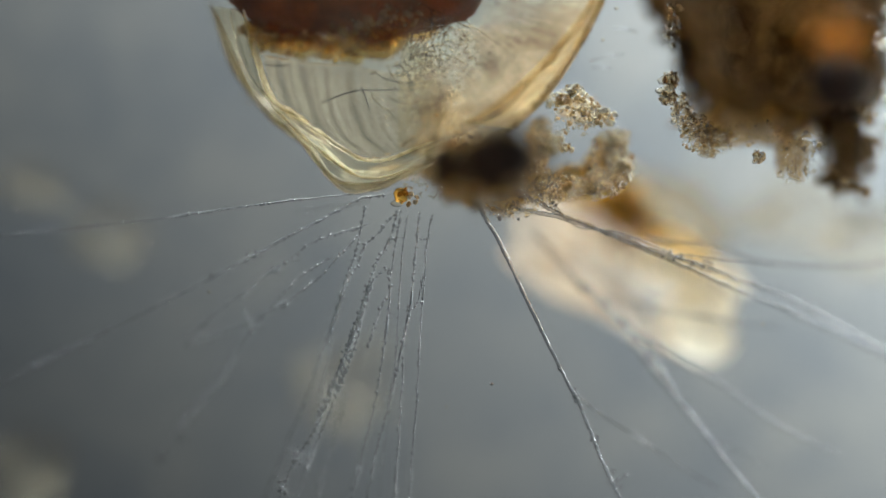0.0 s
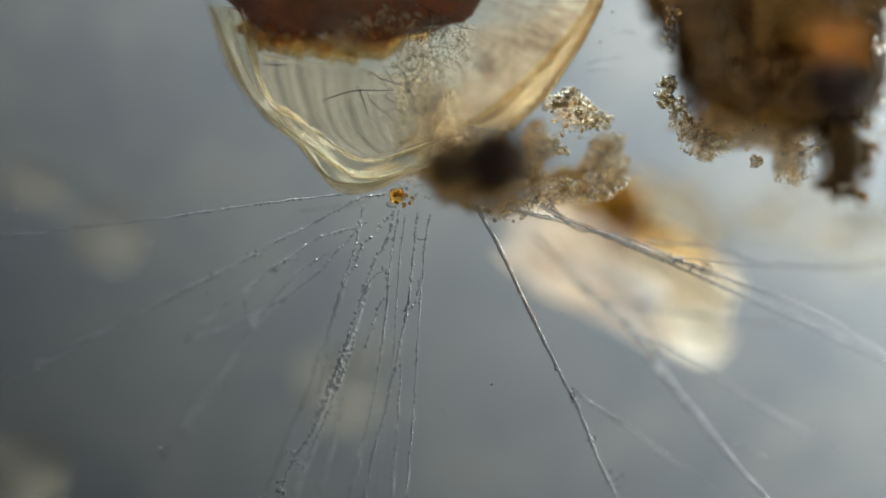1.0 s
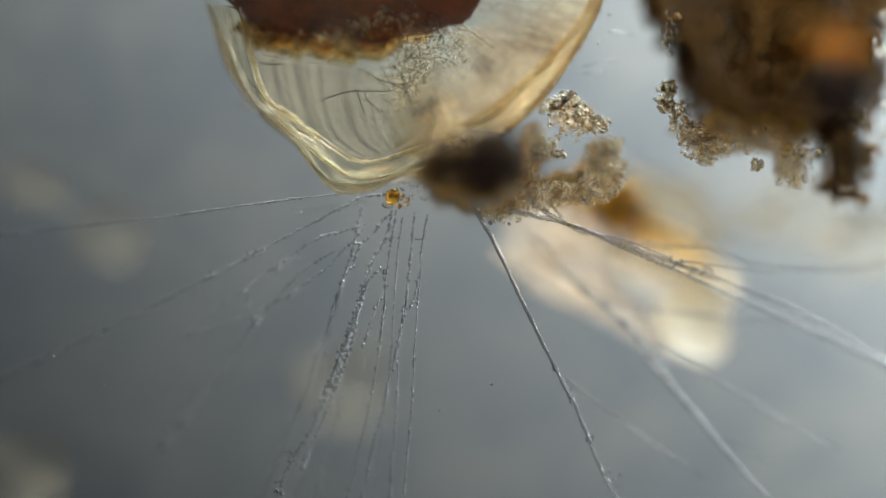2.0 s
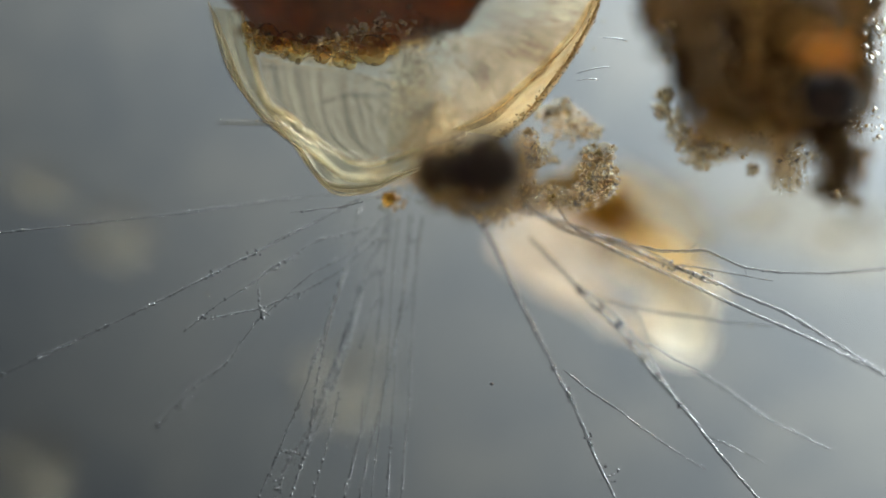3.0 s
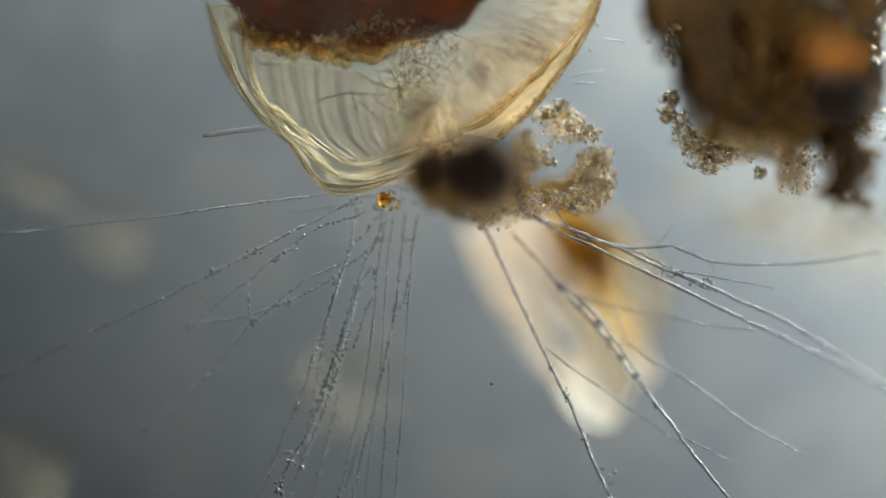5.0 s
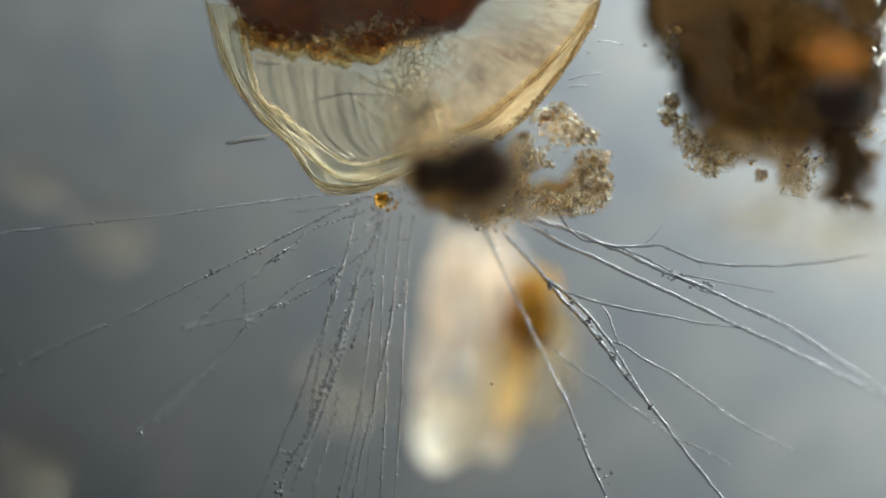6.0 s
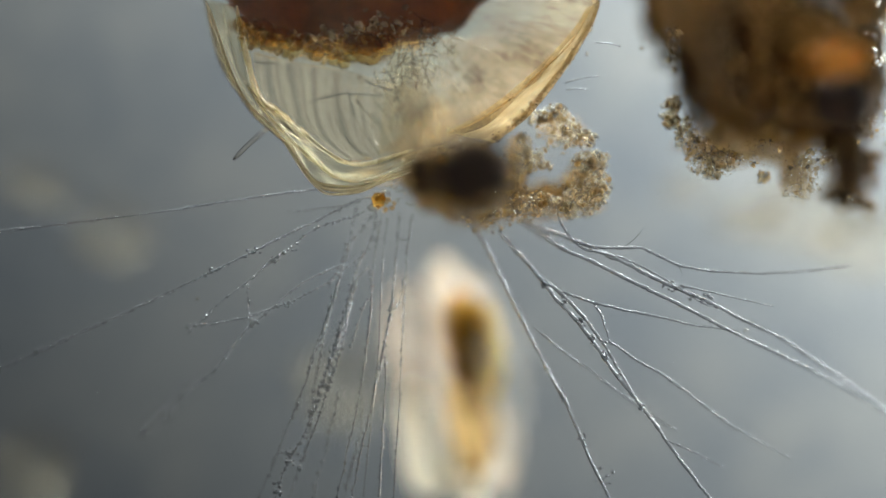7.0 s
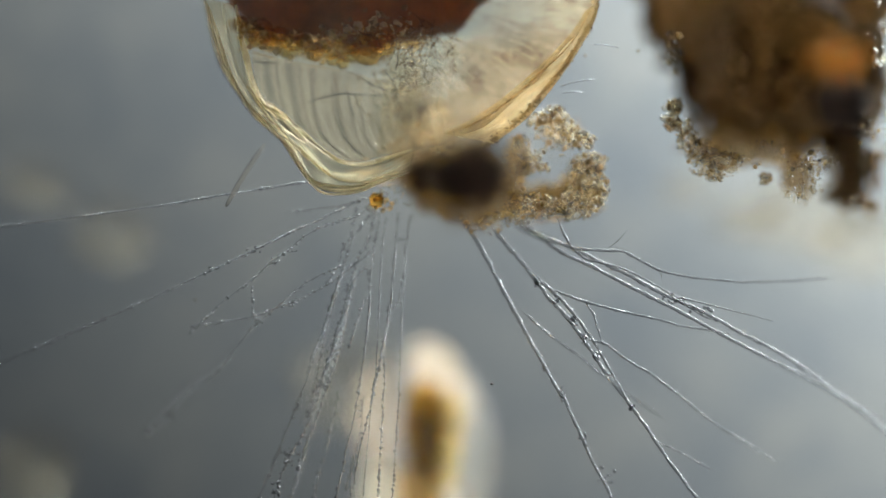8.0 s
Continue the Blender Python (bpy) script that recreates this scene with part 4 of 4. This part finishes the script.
def animal():
    ob = thing("rotifer", spot(1100, 470, SWIM_HEIGHT), "cream translucent swimming rotifer with amber gut", "rotifer")
    v, f = lump((0.245, 0.122, 0.142), 9, 4, 0.05, 2.0)
    v = [(x, y * (1 - (0.25 if x < 0 else 0.35) * (x / 0.245) ** 2), z) for x, y, z in v]
    part("body", (v, f), BODY, ob, "pale clear body wall")
    part("gut", lump((0.092, 0.050, 0.040), 2, 3, 0.5), GUT, ob, "dark amber gut", at=(-0.075, 0.092, -0.02))
    part("gut_content", lump((0.060, 0.034, 0.03), 21, 3, 0.5), GUT_CONTENT, ob, "dark olive food in the gut", at=(-0.07, 0.094, -0.03))
    part("gut_wall", lump((0.105, 0.056, 0.05), 8, 3, 0.35), GUT_WALL, ob, "soft golden wall of the gut", at=(-0.055, 0.084, -0.03))
    # Added lobe: its dark tint stands in for the shadow along this side.
    part("shade_lobe", lump((0.13, 0.055, 0.03), 15, 3, 0.3), SHADED_FLESH, ob, "grey-brown clear lobe added as shade along one side", at=(0.02, 0.15, -0.02))
    part("stomach", lump((0.105, 0.034, 0.04), 5, 3, 0.3), GOLD, ob, "golden stomach lobe", at=(0.075, 0.076, 0.0))
    for x, y, rx, ry, k, m in ((0.175, -0.032, 0.080, 0.058, 3, WHITE), (0.185, 0.018, 0.040, 0.036, 4, PALE), (0.05, -0.072, 0.105, 0.036, 7, PINK),
                               (-0.06, -0.045, 0.10, 0.052, 12, PINK), (-0.17, -0.02, 0.070, 0.058, 13, PINK), (-0.01, 0.012, 0.07, 0.030, 14, PALE)):
        v, f = lump((rx, ry, 0.05), k, 3, 0.25, 1.8)
        part("lobe", (v, [q for q in f if max(v[p][2] for p in q) > 0]), m, ob, "soft cream cup-shaped organ", at=(x, y, -0.02))
    for x, z, rx, rz, k, m in ((0.13, -0.066, 0.10, 0.036, 31, PINK), (0.10, 0.085, 0.12, 0.044, 33, WHITE), (-0.10, 0.08, 0.11, 0.045, 34, PINK)):
        v, f = lump((rx, 0.05, rz), k, 3, 0.25, 1.8)
        part("lobe", (v, [q for q in f if max(v[p][1] for p in q) > 0]), m, ob, "soft cream cup-shaped organ", at=(x, 0.0, z))
    for i, (x, y, z, rx, ry, rz, m) in enumerate((
            (-0.11, -0.085, -0.03, 0.11, 0.030, 0.05, PINK), (0.17, 0.065, 0.02, 0.05, 0.030, 0.04, PALE), (-0.12, 0.02, -0.05, 0.08, 0.05, 0.03, PINK))):
        part("lobe", lump((rx, ry, rz), 11 + i, 3, 0.35, 2.6), m, ob, "pale inner organ", at=(x, y, z))
    return ob


ROTIFER = animal()


# ---- small loose things ----
def loose():
    rod = thing("rod_alga", spot(430, 205, 470), "thin clear rod-shaped alga beside the shell", "alga")
    part("rod", tube([Vector((i * 0.014 - 0.07, 0.002 * math.sin(i * 0.3), 0)) for i in range(11)], lambda u: 0.0046 * (1 - 0.5 * abs(2 * u - 1) ** 6), 10), MEMBRANE, rod)
    bits = []
    for i, (x, y, k, r) in enumerate(((370, 517, 0, 3.5), (790, 720, 0, 3), (1350, 574, 0, 3.5), (1090, 16, 10, 4), (1066, 72, 10, 4), (1180, 48, 10, 4), (190, 676, 0, 2))):
        p = part("particle", lump((r * U, r * U, r * U), i, 2, 0.3), GRAIN, at=spot(x, y, FOCUS + k))
        bits.append(tagged(p, "tiny clear particle drifting in the water", "particle", "drifting particles"))
    for i, (x, y, a, ln) in enumerate(((1070, 108, 12, 60), (1100, 60, -8, 44), (1060, 126, 2, 36))):
        n = part("needle", tube([Vector(((j / 8 - 0.5) * ln * U, 0.002 * math.sin(j * 0.4), 0)) for j in range(9)], lambda u: 0.0011, 6), THREAD, at=spot(x, y, FOCUS + 72))
        n.rotation_euler.z = radians(a)
        bits.append(tagged(n, "thin clear needle drifting in the water", "needle", "drifting needles"))
    dust = part("dust_speck", lump((0.0024, 0.0019, 0.0015), 77, 2, 0.4), BLACK, at=spot(870, 680, FOCUS))
    tagged(dust, "tiny black dust speck in the light path", "dust")
    return rod, bits, dust


ROD, BITS, DUST = loose()


# ---- what moves ----
def eased(rows, t):
    return [float(np.interp(t, [r[0] for r in rows], [r[k] for r in rows])) for k in range(1, len(rows[0]))]


SHELL_DRIFT = ((0, 0, 0, 0), (0.5, -2.5, 0.3, 0.28), (1, -3.4, 1.1, 0.7), (1.5, -4.4, 1.6, 1.05), (3, -8.2, 5, 2.3), (3.5, -8.8, 6, 2.6), (4, -9.4, 6.1, 2.75),
               (4.5, -10, 6.2, 2.95), (6, -11.6, 7.1, 3.75), (7, -13.2, 7.7, 4.25), (8, -14, 8.3, 4.7))
MASS_DRIFT = ((0, 0, 0, 0), (0.5, -1.6, 3.8, 0.2), (1, -2.9, 7.4, 0.4), (1.5, -3.4, 10.9, 0.2), (3, -3.4, 18.8, -0.9), (3.5, -1.8, 21.7, -1.1), (4.5, 1.8, 24.2, -1.35),
              (6, 4.2, 30.2, -1.8), (7, 6.7, 33.3, -2.4), (8, 8.6, 35.8, -3.0))


def drifted(rows, pivot, t):
    dx, dy, a = eased(rows, t)
    return Matrix.Translation(Vector((dx * U, -dy * U, 0))) @ Matrix.Translation(pivot) @ Matrix.Rotation(radians(-a), 4, "Z") @ Matrix.Translation(-pivot)


def swung(group, t):
    """How far a thread has moved from where it was built."""
    born, za, zb, rows = SWINGS[group]
    ends = []
    for when in (born, t):
        ax, ay, bx, by = eased(rows, when)
        up = eased(LIFTS[group], when) if group in LIFTS and when != born else [0]
        ends.append((aimed(ax, ay, za + up[0], when), aimed(bx, by, zb + up[-1], when)))
    (a, b), (c, d) = ends
    turn = (b - a).rotation_difference(d - c).to_matrix().to_4x4()
    return Matrix.Translation((c + d) / 2) @ turn @ Matrix.Translation(-(a + b) / 2)


# Seconds, middle of the body, heading of the tail (clockwise from the right), roll about its length.
SWIM = ((0, 1110, 473, 30, -10), (0.5, 1106, 473, 30, -10), (1.5, 1102, 471, 30, -8), (3, 1086, 471, 32, 0), (3.5, 1062, 490, 35, 5), (4, 1049, 498, 37, 5), (4.5, 1048, 508, 39, 5),
        (4.8, 1032, 515, 46, 5), (5.3, 925, 570, 84, 0), (5.8, 852, 600, 105, 0), (6, 846, 610, 100, 0), (6.2, 832, 636, 96, 18), (6.5, 832, 642, 95, 48), (6.7, 828, 644, 92, 62), (7, 808, 676, 82, 80),
        (7.3, 786, 694, 79, 86), (7.5, 764, 714, 80, 88), (7.7, 754, 762, 85, 91), (8, 750, 828, 88, 95))


def motions():
    walk(AMOEBA, [(t, drifted(SHELL_DRIFT, PIVOT, t) @ Matrix.Translation(PIVOT)) for t in TIMES])
    near = NEAR.location.copy()
    walk(NEAR, [(t, drifted(SHELL_DRIFT, PIVOT, t) @ Matrix.Translation(near)) for t in TIMES])
    far = FAR.location.copy()
    pivot = spot(1350, 100)
    walk(FAR, [(t, drifted(MASS_DRIFT, pivot, t) @ Matrix.Translation(far)) for t in TIMES])
    for group, ob in THREADS:
        rest = Matrix.Translation(PIVOT + ob.location)
        walk(ob, [(t, (drifted(SHELL_DRIFT, PIVOT, t) @ Matrix.Translation(PIVOT)).inverted() @ swung(group, t) @ rest) for t in TIMES])
    walk(ROTIFER, [(t, Matrix.Translation(spot(x, y, SWIM_HEIGHT)) @ Matrix.Rotation(radians(-a), 4, "Z") @ Matrix.Rotation(radians(r), 4, "X")) for t, x, y, a, r in SWIM])
    walk(ROD, [(t, Matrix.Translation(spot(x, y, z)) @ Matrix.Rotation(radians(a), 4, "Z") @ Matrix.Rotation(radians(b), 4, "Y")) for t, x, y, z, a, b in (
        (0, 470, 190, 470, -20, 70), (2.6, 455, 205, 440, -10, 60), (3.2, 445, 226, 420, 2, 25), (3.5, 440, 216, 400, -5, 20), (4, 424, 226, 385, 2, 12), (4.5, 412, 230, 340, 6, -10), (5.8, 436, 246, 340, 4, -50),
        (6.5, 440, 254, 345, 12, -60), (7.2, 444, 262, 360, 45, -50), (8, 436, 312, 368, 56, -24))])
    for i, ob in enumerate(BITS):
        p, r = ob.location.copy(), ob.rotation_euler.z
        walk(ob, [(t, Matrix.Translation(p + Vector((-6 * t, -(3 if i < 3 else 5) * t, 0)) * U * (1 if i % 2 else 0.6)) @ Matrix.Rotation(r, 4, "Z")) for t in (0, 4, 8)])
    p = DUST.location.copy()
    walk(DUST, [(t, Matrix.Translation(p + Vector((0, 0, k * U)))) for t, k in RACK])


motions()
